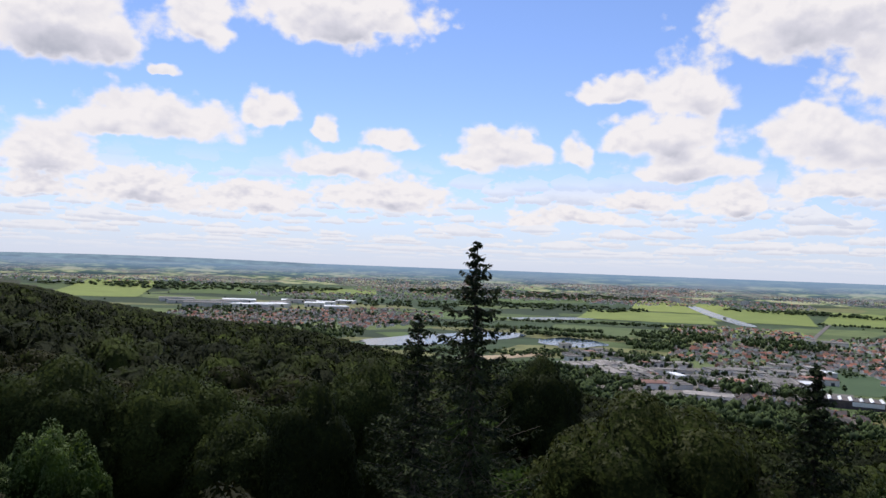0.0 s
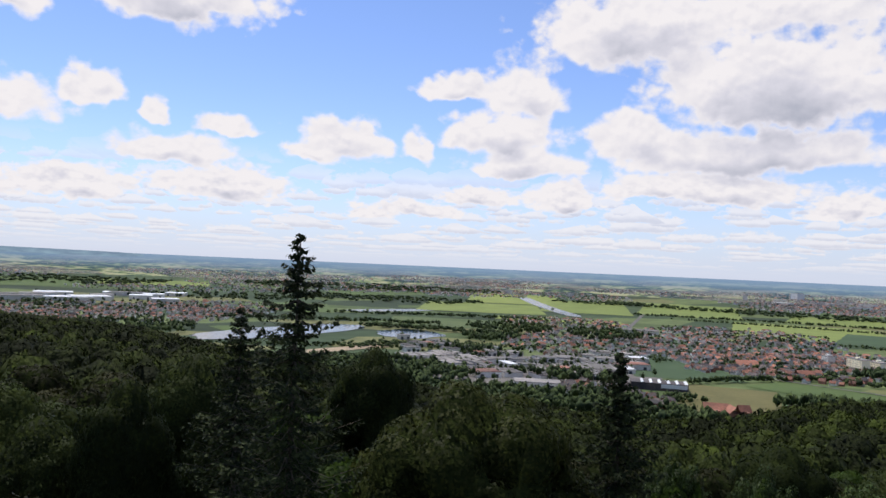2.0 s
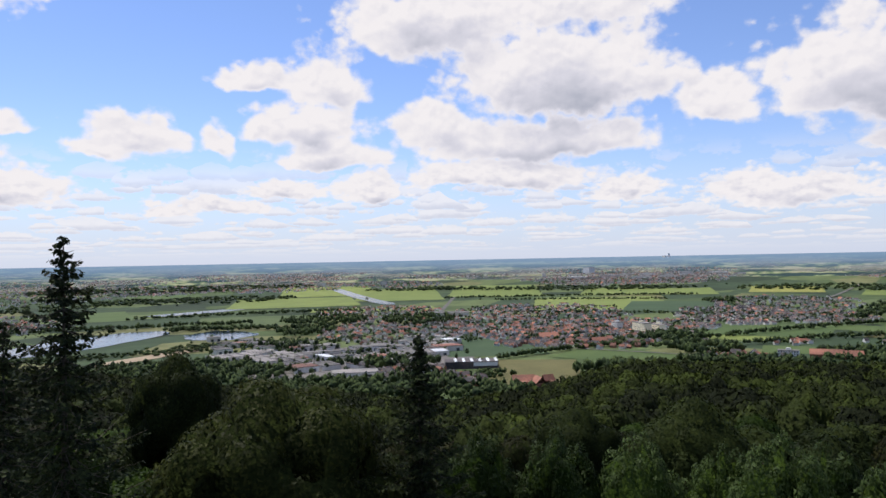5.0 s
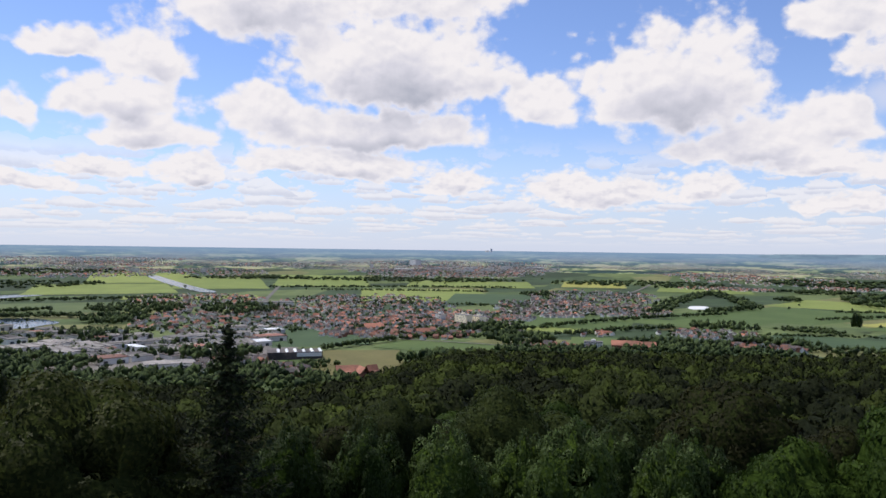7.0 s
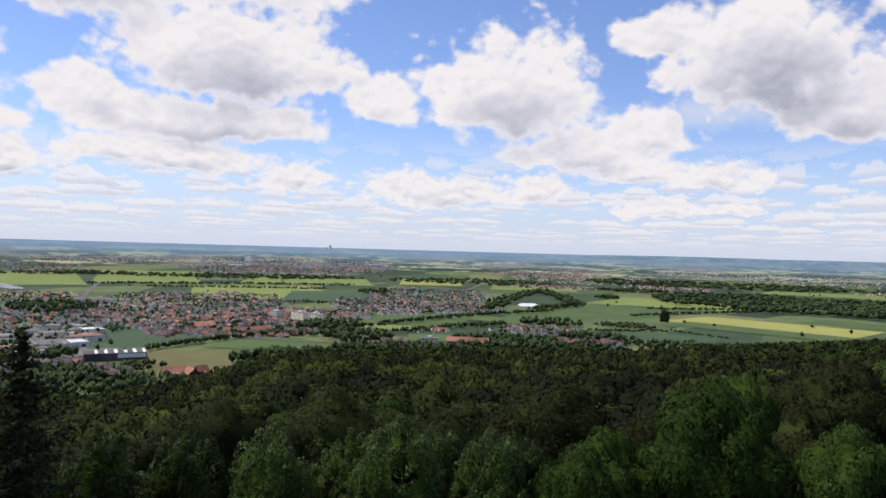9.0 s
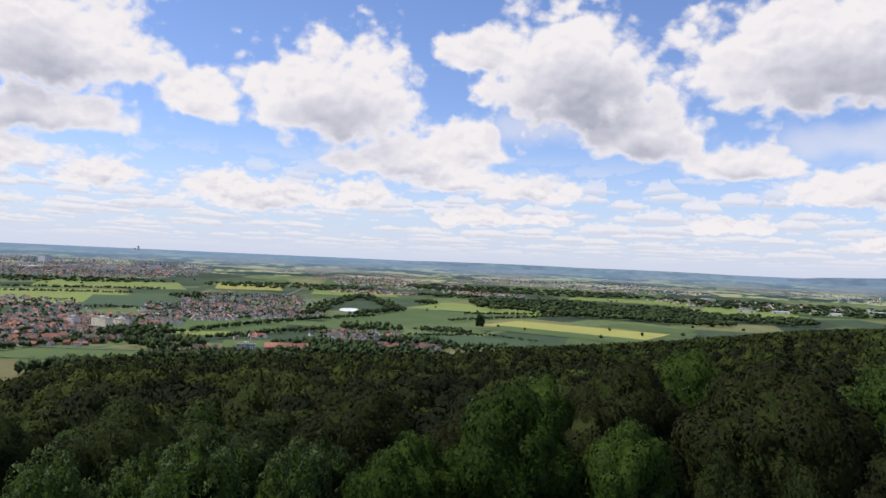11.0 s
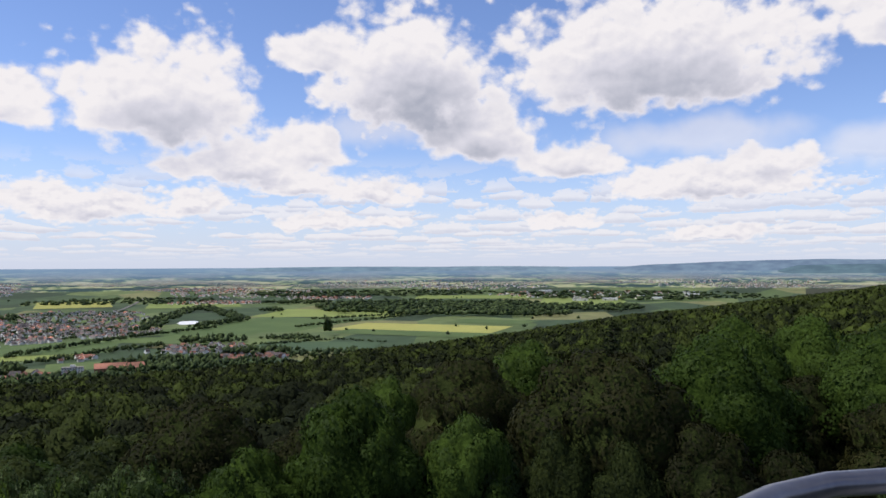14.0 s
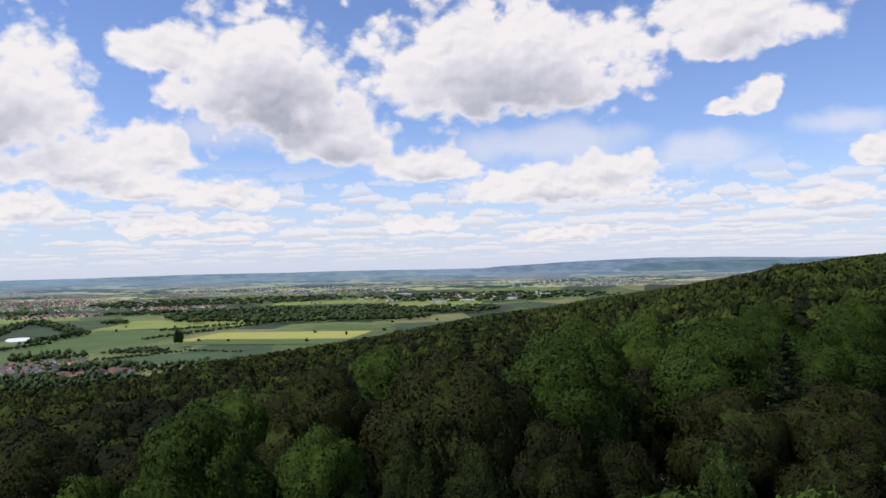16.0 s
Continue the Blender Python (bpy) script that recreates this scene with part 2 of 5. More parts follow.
out = wt.nodes.new("ShaderNodeOutputWorld")
wt.links.new(cloudmix.outputs[0], out.inputs[0])

sun = new("sun", bpy.data.lights.new("sun", "SUN"))
sun.data.energy, sun.data.angle, sun.data.color = 4.6, radians(0.5), (1.0, 0.95, 0.88)
sun.matrix_world = look((300 * math.sin(SUN_AZ * RAD) * math.cos(SUN_EL * RAD), 300 * math.cos(SUN_AZ * RAD) * math.cos(SUN_EL * RAD), 300 * math.sin(SUN_EL * RAD)), (0, 0, 0))


# ---- materials ----
def material(name, dark, light, scale=1.0, rough=0.85, island=0.0, tint=False, bump=0.0, fine=8.0, spec=0.3, leafy=0.0, metal=0.0, speckle=0.0):
    """A surface with two scales of variation between two colours, in metres; island: how far single pieces differ."""
    m = bpy.data.materials.new(name)
    m.use_nodes = True
    t = m.node_tree
    p = t.nodes["Principled BSDF"]
    p.inputs["Roughness"].default_value, p.inputs["Metallic"].default_value = rough, metal
    p.inputs["Specular IOR Level"].default_value = spec
    pos = t.nodes.new("ShaderNodeNewGeometry")

    def noise_of(s, detail):
        n = t.nodes.new("ShaderNodeTexNoise")
        n.inputs["Scale"].default_value, n.inputs["Detail"].default_value = s, detail
        t.links.new(pos.outputs["Position"], n.inputs["Vector"])
        return n.outputs[0]

    def calc(op, a, b):
        n = t.nodes.new("ShaderNodeMath")
        n.operation = op
        for i, v in enumerate((a, b)):
            if isinstance(v, (int, float)):
                n.inputs[i].default_value = v
            else:
                t.links.new(v, n.inputs[i])
        return n.outputs[0]

    coarse, small = noise_of(1 / scale, 3.0), noise_of(fine / scale, 4.0)
    f = calc("ADD", calc("MULTIPLY", coarse, 0.9), calc("MULTIPLY", small, 0.5))
    f = calc("SUBTRACT", f, 0.25)
    if speckle:
        small = noise_of(speckle, 3.0)
        f = calc("ADD", f, calc("MULTIPLY", calc("SUBTRACT", small, 0.5), 0.8))
    if island:
        f = calc("ADD", f, calc("MULTIPLY", calc("SUBTRACT", pos.outputs["Random Per Island"], 0.5), island))
    if tint:
        a = t.nodes.new("ShaderNodeAttribute")
        a.attribute_name = "tint"
        f = calc("ADD", calc("MULTIPLY", f, 0.75), calc("SUBTRACT", calc("MULTIPLY", a.outputs["Fac"], 0.85), 0.20))
    elif island >= 0:
        o = t.nodes.new("ShaderNodeObjectInfo")
        f = calc("ADD", f, calc("MULTIPLY", calc("SUBTRACT", o.outputs["Random"], 0.5), 0.35))
    ramp = t.nodes.new("ShaderNodeValToRGB")
    ramp.color_ramp.elements[0].color, ramp.color_ramp.elements[1].color = (*dark, 1), (*light, 1)
    ramp.color_ramp.elements[0].position, ramp.color_ramp.elements[1].position = (0.3, 1.0 if tint else 0.85) if leafy else (0.2, 0.85)
    t.links.new(f, ramp.inputs[0])
    t.links.new(ramp.outputs[0], p.inputs["Base Color"])
    if leafy:
        tr = t.nodes.new("ShaderNodeBsdfTranslucent")
        t.links.new(ramp.outputs[0], tr.inputs[0])
        mx = t.nodes.new("ShaderNodeMixShader")
        mx.inputs[0].default_value = leafy
        t.links.new(p.outputs[0], mx.inputs[1])
        t.links.new(tr.outputs[0], mx.inputs[2])
        t.links.new(mx.outputs[0], t.nodes["Material Output"].inputs[0])
    if bump:
        b = t.nodes.new("ShaderNodeBump")
        b.inputs["Strength"].default_value, b.inputs["Distance"].default_value = bump, scale * 0.1
        t.links.new(small, b.inputs["Height"])
        t.links.new(b.outputs[0], p.inputs["Normal"])
    return m


M = {}
# hill leaves, needles and canopy: base colours darkened to stand in for cloud shade
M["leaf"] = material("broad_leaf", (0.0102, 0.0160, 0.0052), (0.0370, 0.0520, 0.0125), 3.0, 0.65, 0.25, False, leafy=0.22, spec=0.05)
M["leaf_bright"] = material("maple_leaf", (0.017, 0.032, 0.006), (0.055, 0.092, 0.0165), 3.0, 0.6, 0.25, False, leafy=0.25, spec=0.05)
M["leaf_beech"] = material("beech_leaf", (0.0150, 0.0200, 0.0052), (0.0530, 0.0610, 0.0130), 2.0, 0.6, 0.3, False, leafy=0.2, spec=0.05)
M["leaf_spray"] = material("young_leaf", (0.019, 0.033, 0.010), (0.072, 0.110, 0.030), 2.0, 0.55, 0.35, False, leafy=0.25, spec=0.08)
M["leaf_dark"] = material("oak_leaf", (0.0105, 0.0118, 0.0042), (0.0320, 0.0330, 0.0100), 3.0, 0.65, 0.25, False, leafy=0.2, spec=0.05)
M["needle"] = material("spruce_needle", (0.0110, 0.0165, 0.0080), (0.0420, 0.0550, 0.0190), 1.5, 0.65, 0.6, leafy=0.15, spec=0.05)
# insides of the crowns: shade between the leaves put into a darker colour
M["core"] = material("shaded_inner_foliage", (0.0090, 0.0130, 0.0046), (0.034, 0.044, 0.013), 1.6, 0.9, bump=1.0, fine=9.0, spec=0.0, speckle=4.0)
M["core_bright"] = material("shaded_inner_maple_foliage", (0.010, 0.019, 0.004), (0.042, 0.068, 0.013), 1.6, 0.9, bump=1.0, fine=9.0, spec=0.0, speckle=4.0)
M["bark"] = material("bark", (0.03, 0.025, 0.018), (0.10, 0.085, 0.065), 0.6, 0.95, bump=0.6)
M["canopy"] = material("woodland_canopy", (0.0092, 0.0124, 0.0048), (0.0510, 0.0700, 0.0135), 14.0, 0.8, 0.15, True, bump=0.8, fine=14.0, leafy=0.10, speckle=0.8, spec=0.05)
# sun and haze of the plain put into the colour, lighter than hill foliage
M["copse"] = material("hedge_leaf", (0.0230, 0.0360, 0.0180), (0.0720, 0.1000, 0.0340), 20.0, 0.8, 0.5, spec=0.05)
M["soil"] = material("forest_soil", (0.016, 0.018, 0.008), (0.034, 0.038, 0.014), 6.0, 0.95)
M["wall"] = material("render_wall", (0.50, 0.48, 0.44), (0.88, 0.86, 0.80), 30.0, 0.9, 0.7)
M["wall_brick"] = material("brick_wall", (0.20, 0.09, 0.06), (0.34, 0.18, 0.12), 12.0, 0.9, 0.5)
M["roof_red"] = material("red_roof_tile", (0.13, 0.062, 0.046), (0.44, 0.185, 0.12), 20.0, 0.8, 0.8)
M["roof_dark"] = material("dark_roof_tile", (0.04, 0.037, 0.04), (0.17, 0.13, 0.12), 20.0, 0.75, 0.7)
M["roof_flat"] = material("flat_roof", (0.10, 0.095, 0.09), (0.36, 0.33, 0.31), 60.0, 0.85, 0.9)
M["roof_white"] = material("white_sheet_roof", (0.50, 0.51, 0.53), (0.70, 0.71, 0.72), 10.0, 0.5)
M["cream"] = material("cream_facade", (0.74, 0.67, 0.48), (0.88, 0.81, 0.62), 15.0, 0.9)
M["glass"] = material("window_glass", (0.03, 0.035, 0.045), (0.06, 0.07, 0.085), 5.0, 0.15, spec=0.6)
M["asphalt"] = material("asphalt", (0.09, 0.085, 0.08), (0.20, 0.18, 0.165), 20.0, 0.9)
M["sand"] = material("sand", (0.26, 0.20, 0.13), (0.45, 0.36, 0.25), 30.0, 0.95)
M["grass"] = material("meadow_grass", (0.05, 0.078, 0.025), (0.105, 0.135, 0.045), 160.0, 0.95, -0.1)
M["crop_green"] = material("green_crop", (0.050, 0.084, 0.021), (0.086, 0.124, 0.033), 90.0, 0.95)
M["crop_dark"] = material("dark_crop", (0.03, 0.058, 0.024), (0.05, 0.085, 0.035), 90.0, 0.95)
M["crop_light"] = material("light_crop", (0.125, 0.165, 0.038), (0.195, 0.23, 0.055), 90.0, 0.95)
M["crop_olive"] = material("olive_stubble", (0.08, 0.078, 0.026), (0.13, 0.118, 0.042), 40.0, 0.95)
M["crop_yellow"] = material("yellow_crop", (0.21, 0.215, 0.050), (0.30, 0.29, 0.075), 60.0, 0.95)
M["steel"] = material("dark_glossy_steel", (0.10, 0.105, 0.13), (0.17, 0.175, 0.20), 0.3, 0.28, metal=0.75, spec=0.5)
M["deck"] = material("concrete_deck", (0.30, 0.29, 0.27), (0.45, 0.44, 0.41), 0.8, 0.9, bump=0.3)

water = bpy.data.materials.new("lake_water")
water.use_nodes = True
wp = water.node_tree.nodes["Principled BSDF"]
wp.inputs["Base Color"].default_value, wp.inputs["Roughness"].default_value = (0.02, 0.035, 0.05, 1), 0.12
wn = water.node_tree.nodes.new("ShaderNodeTexNoise")
wn.inputs["Scale"].default_value = 0.4
wb = water.node_tree.nodes.new("ShaderNodeBump")
wb.inputs["Strength"].default_value, wb.inputs["Distance"].default_value = 0.25, 0.3
wg = water.node_tree.nodes.new("ShaderNodeNewGeometry")
water.node_tree.links.new(wg.outputs["Position"], wn.inputs["Vector"])
water.node_tree.links.new(wn.outputs[0], wb.inputs["Height"])
water.node_tree.links.new(wb.outputs[0], wp.inputs["Normal"])
M["water"] = water


# ---- land ----
FOOT_AZ = [-64, -40, -29, -24, -18, -9, -2.5, 12, 29, 36, 43, 56, 62, 68, 116]
FOOT_U = [3200, 3000, 2160, 1260, 1136, 1110, 930, 745, 640, 690, 845, 800, 755, 722, 750]
CREST_AZ = [-40, -29, -23, -17, -8, 0, 95, 100, 109, 115, 118, 120, 123, 128]
CREST_UP = [0, -6, 16, 9, 5, 0, 0, -11, -21, -18, -7, 9, 25, 32]
DOWN = 26 * RAD
NEAR, RIM = 2500.0, 4900.0


def ease(e):
    e = min(1.0, max(0.0, e))
    return e * e * (3 - 2 * e)


def fold(d):
    """Far distances drawn in, so that the plain closes at the horizon: the distance, and the scale of what stands there."""
    if d <= NEAR:
        return d, 1.0
    f = NEAR + (RIM - NEAR) * (1 - NEAR / d)
    return f, f / d


def bowl(r):
    if r <= NEAR:
        return 0.0
    d = NEAR * (RIM - NEAR) / max(1.0, RIM - r)
    return H * (1 - r / d)


def hill(x, y):
    r, az = math.hypot(x, y), math.atan2(x, y)
    u, v = r * math.cos(az - DOWN), r * math.sin(az - DOWN)
    crest = float(np.interp(az / RAD, CREST_AZ, CREST_UP)) * ease((r - 500) / 1700)
    top = H - 27 + 13 * ease((v - 250) / 1000) - 3 * ease(v / 60) - 3 * ease(v / 300)
    if u <= 0:
        return top - 0.05 * min(900, -u) + crest
    foot = float(np.interp(az / RAD, FOOT_AZ, FOOT_U))
    z = top * (1 - u / foot)
    z -= 8 * ease((121 - az / RAD) / 9) * ease((az / RAD - 70) / 20) * ease(r / 260)
    z += crest
    return z if z > 6 else max(0.0, 6 * math.exp((z - 6) / 6) - 0.3)


def land(x, y):
    return max(hill(x, y), bowl(math.hypot(x, y)))


def spot(az, d):
    """A place on the plain from its azimuth in degrees and its distance: x, y, z and scale."""
    f, s = fold(d)
    x, y = f * math.sin(az * RAD), f * math.cos(az * RAD)
    return x, y, land(x, y), s


def mesh_from(name, verts, faces, mats, index=None, smooth_faces=False, normals=None):
    me = bpy.data.meshes.new(name)
    me.from_pydata([tuple(v) for v in verts], [], faces)
    for m in mats:
        me.materials.append(m)
    if index is not None:
        me.polygons.foreach_set("material_index", index)
    if smooth_faces:
        me.polygons.foreach_set("use_smooth", [True] * len(me.polygons))
    me.update()
    if normals is not None:
        me.normals_split_custom_set_from_vertices([tuple(n) for n in normals])
    return me


def rings(inner, outer, steps, na, rise):
    radii = [inner * (outer / inner) ** (i / steps) for i in range(steps + 1)]
    verts, faces = [], []
    for r in radii:
        for i in range(na):
            a = 2 * math.pi * i / na
            verts.append((r * math.sin(a), r * math.cos(a), rise(r * math.sin(a), r * math.cos(a))))
    for k in range(steps):
        for i in range(na):
            j = (i + 1) % na
            faces.append((k * na + i, (k + 1) * na + i, (k + 1) * na + j, k * na + j))
    return verts, faces


# patchwork of meadows and crops between the fields that stand out
land_mat = bpy.data.materials.new("farmland")
land_mat.use_nodes = True
lt = land_mat.node_tree
lp = lt.nodes["Principled BSDF"]
lp.inputs["Roughness"].default_value, lp.inputs["Specular IOR Level"].default_value = 0.95, 0.2
lg = lt.nodes.new("ShaderNodeNewGeometry")
lm = lt.nodes.new("ShaderNodeMapping")
lm.inputs["Rotation"].default_value, lm.inputs["Scale"].default_value = (0, 0, 0.45), (1 / 330, 1 / 190, 0.0)
lt.links.new(lg.outputs["Position"], lm.inputs[0])
lv = lt.nodes.new("ShaderNodeTexVoronoi")
lv.inputs["Scale"].default_value, lv.inputs["Randomness"].default_value = 1.0, 0.8
lt.links.new(lm.outputs[0], lv.inputs["Vector"])
lsep = lt.nodes.new("ShaderNodeSeparateColor")
lt.links.new(lv.outputs["Color"], lsep.inputs[0])
lr = lt.nodes.new("ShaderNodeValToRGB")
lr.color_ramp.interpolation = "CONSTANT"
cols = [(0.0, (0.035, 0.058, 0.026)), (0.25, (0.06, 0.088, 0.03)), (0.45, (0.026, 0.042, 0.02)), (0.64, (0.095, 0.125, 0.045)), (0.8, (0.045, 0.07, 0.03)), (0.9, (0.13, 0.135, 0.055))]
for i, (p, c) in enumerate(cols):
    e = lr.color_ramp.elements[i] if i < 2 else lr.color_ramp.elements.new(p)
    e.position, e.color = p, (*c, 1)
lt.links.new(lsep.outputs[0], lr.inputs[0])
ln = lt.nodes.new("ShaderNodeTexNoise")
ln.inputs["Scale"].default_value, ln.inputs["Detail"].default_value = 0.02, 6.0
lt.links.new(lg.outputs["Position"], ln.inputs["Vector"])
lx = lt.nodes.new("ShaderNodeMix")
lx.data_type, lx.blend_type = "RGBA", "OVERLAY"
lx.inputs["Factor"].default_value = 0.6
lt.links.new(lr.outputs[0], lx.inputs["A"])
lt.links.new(ln.outputs["Color"], lx.inputs["B"])
lt.links.new(ln.outputs[0], lx.inputs["B"])
lt.links.new(lx.outputs["Result"], lp.inputs["Base Color"])

gv, gf = rings(2.0, 3700.0, 130, 360, land)
gi = [1 if hill(*gv[f[0]][:2]) > 3 else 0 for f in gf]
centre = len(gv)
gv.append((0, 0, land(0, 1)))
gf += [(centre, i, (i + 1) % 360) for i in range(360)]
gi += [1] * 360
tagged(new("ground", mesh_from("ground", gv, gf, [land_mat, M["soil"]], gi, True)), "patchwork of green farmland round a wooded hill", "ground", kind="structure")

# the far plain, blue with distance: a glowing sheet with haze painted in
far_mat = bpy.data.materials.new("far_plain")
far_mat.use_nodes = True
ft = far_mat.node_tree
fp = ft.nodes["Principled BSDF"]
fg = ft.nodes.new("ShaderNodeNewGeometry")
fs = ft.nodes.new("ShaderNodeSeparateXYZ")
ft.links.new(fg.outputs["Position"], fs.inputs[0])


def fmath(op, a, b=None):
    n = ft.nodes.new("ShaderNodeMath")
    n.operation = op
    for i, v in enumerate((a, b)):
        if v is None:
            continue
        if isinstance(v, (int, float)):
            n.inputs[i].default_value = v
        else:
            ft.links.new(v, n.inputs[i])
    return n.outputs[0]


faz = fmath("ARCTAN2", fs.outputs[0], fs.outputs[1])
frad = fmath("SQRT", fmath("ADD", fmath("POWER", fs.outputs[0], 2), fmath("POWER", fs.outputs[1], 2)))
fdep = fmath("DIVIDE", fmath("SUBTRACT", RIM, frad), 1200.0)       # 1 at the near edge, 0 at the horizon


def fplace(across, deep, shift=0.0):
    n = ft.nodes.new("ShaderNodeCombineXYZ")
    ft.links.new(fmath("MULTIPLY", faz, across), n.inputs[0])
    ft.links.new(fmath("ADD", fmath("MULTIPLY", fdep, deep), shift), n.inputs[1])
    return n.outputs[0]


def fnoise(vec, detail, rough):
    n = ft.nodes.new("ShaderNodeTexNoise")
    n.inputs["Scale"].default_value, n.inputs["Detail"].default_value, n.inputs["Roughness"].default_value = 1.0, detail, rough
    ft.links.new(vec, n.inputs["Vector"])
    return n.outputs[0]


def framp(value, stops):
    n = ft.nodes.new("ShaderNodeValToRGB")
    for i, (p, c) in enumerate(stops):
        e = n.color_ramp.elements[i] if i < 2 else n.color_ramp.elements.new(p)
        e.position, e.color = p, (*c, 1)
    ft.links.new(value, n.inputs[0])
    return n.outputs[0]


def fmix(factor, a, b, blend="MIX"):
    n = ft.nodes.new("ShaderNodeMix")
    n.data_type, n.blend_type = "RGBA", blend
    for v, socket in ((factor, n.inputs["Factor"]), (a, n.inputs["A"]), (b, n.inputs["B"])):
        if isinstance(v, (float, tuple)):
            socket.default_value = v
        else:
            ft.links.new(v, socket)
    return n.outputs["Result"]


# woods, crops and pale fields in long strips
cover_n = fmath("ADD", fmath("MULTIPLY", fnoise(fplace(15.0, 7.0), 2.0, 0.5), 0.55), fmath("MULTIPLY", fnoise(fplace(70.0, 15.0, 4.0), 4.0, 0.62), 0.45))
plain_c = framp(cover_n, [(0.45, (0.018, 0.034, 0.036)), (0.487, (0.045, 0.072, 0.055)), (0.505, (0.130, 0.175, 0.075)), (0.53, (0.24, 0.28, 0.125)), (0.565, (0.42, 0.40, 0.25))])
# towns: small roofs and walls in groups
cells = ft.nodes.new("ShaderNodeTexVoronoi")
cells.voronoi_dimensions = "2D"
ft.links.new(fplace(230.0, 16.0), cells.inputs["Vector"])
csep = ft.nodes.new("ShaderNodeSeparateColor")
ft.links.new(cells.outputs["Color"], csep.inputs[0])
town_n = fnoise(fplace(9.0, 5.0, 2.0), 2.0, 0.5)
in_town = fmath("MULTIPLY", fmath("LESS_THAN", cells.outputs["Distance"], 0.36), fmath("GREATER_THAN", fmath("ADD", town_n, fmath("MULTIPLY", csep.outputs[1], 0.12)), 0.56))
roof_c = framp(csep.outputs[0], [(0.0, (0.30, 0.12, 0.08)), (0.35, (0.36, 0.20, 0.15)), (0.60, (0.16, 0.16, 0.18)), (1.0, (0.80, 0.76, 0.70))])
plain_c = fmix(fmath("MULTIPLY", fmath("GREATER_THAN", town_n, 0.54), 0.6), plain_c, (0.060, 0.075, 0.065, 1.0))
plain_c = fmix(fmath("MULTIPLY", in_town, 0.85), plain_c, roof_c)
# haze blue mixed into the glowing colour towards the horizon
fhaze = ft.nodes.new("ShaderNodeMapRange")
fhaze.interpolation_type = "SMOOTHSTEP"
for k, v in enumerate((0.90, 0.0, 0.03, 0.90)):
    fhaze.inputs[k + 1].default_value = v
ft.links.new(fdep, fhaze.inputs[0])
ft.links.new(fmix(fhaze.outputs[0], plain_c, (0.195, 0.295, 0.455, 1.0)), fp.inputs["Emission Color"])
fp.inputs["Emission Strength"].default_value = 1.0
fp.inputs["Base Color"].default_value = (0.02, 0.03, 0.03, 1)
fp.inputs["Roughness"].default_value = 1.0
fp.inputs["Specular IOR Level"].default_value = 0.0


def far_rise(x, y):
    return land(x, y) - (0.6 if math.hypot(x, y) < 3705 else 0)


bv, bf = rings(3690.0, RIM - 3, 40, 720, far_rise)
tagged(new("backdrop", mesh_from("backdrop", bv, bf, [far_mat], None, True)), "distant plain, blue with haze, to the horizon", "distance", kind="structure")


# low blue hills at the rim, gently rounded, their haze painted in as glow
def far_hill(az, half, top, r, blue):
    m = bpy.data.materials.new("haze_blue_hill")
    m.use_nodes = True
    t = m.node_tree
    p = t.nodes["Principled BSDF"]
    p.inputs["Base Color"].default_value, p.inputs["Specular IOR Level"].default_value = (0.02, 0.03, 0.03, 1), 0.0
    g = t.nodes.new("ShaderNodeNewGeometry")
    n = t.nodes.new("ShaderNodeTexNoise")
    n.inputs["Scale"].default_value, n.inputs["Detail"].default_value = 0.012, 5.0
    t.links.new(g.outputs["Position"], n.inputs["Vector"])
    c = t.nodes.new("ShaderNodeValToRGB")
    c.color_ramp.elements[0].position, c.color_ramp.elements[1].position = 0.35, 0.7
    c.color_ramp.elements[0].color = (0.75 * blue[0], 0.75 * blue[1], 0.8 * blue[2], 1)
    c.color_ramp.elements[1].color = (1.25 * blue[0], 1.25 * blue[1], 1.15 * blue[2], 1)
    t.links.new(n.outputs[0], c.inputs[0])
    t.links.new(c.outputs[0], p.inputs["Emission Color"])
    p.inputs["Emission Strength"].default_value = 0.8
    verts, faces = [], []
    na, nk = 80, 7
    for i in range(na + 1):
        q = 2 * i / na - 1
        a = (az + q * half) * RAD
        h = top * (math.cos(q * math.pi / 2) ** 1.3) * (1 + 0.10 * noise.noise((i * 0.16, az, 0))) + 0.6 * noise.noise((i * 0.9, az, 3))
        for k in range(nk + 1):
            g2 = k / nk
            rr = r - 260 * (1 - g2)
            verts.append((rr * math.sin(a), rr * math.cos(a), bowl(rr) - 4 + (h + 4 + H - bowl(rr)) * ease(g2) * min(1.0, 5 * (1 - abs(q)))))
    for i in range(na):
        for k in range(nk):
            b = i * (nk + 1) + k
            faces.append((b, b + nk + 1, b + nk + 2, b + 1))
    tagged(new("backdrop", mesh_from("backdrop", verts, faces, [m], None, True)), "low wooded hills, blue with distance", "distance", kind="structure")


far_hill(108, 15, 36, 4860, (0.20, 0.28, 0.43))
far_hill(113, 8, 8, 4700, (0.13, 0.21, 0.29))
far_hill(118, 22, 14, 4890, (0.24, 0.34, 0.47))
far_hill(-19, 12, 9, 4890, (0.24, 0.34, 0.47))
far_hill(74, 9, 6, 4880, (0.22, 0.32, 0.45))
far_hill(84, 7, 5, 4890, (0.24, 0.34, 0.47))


# ---- trees ----
rng = np.random.default_rng(7)


def ico(level):
    bm = bmesh.new()
    bmesh.ops.create_icosphere(bm, subdivisions=level, radius=1.0)
    v = np.array([p.co[:] for p in bm.verts])
    f = np.array([[p.index for p in q.verts] for q in bm.faces])
    bm.free()
    return v, f


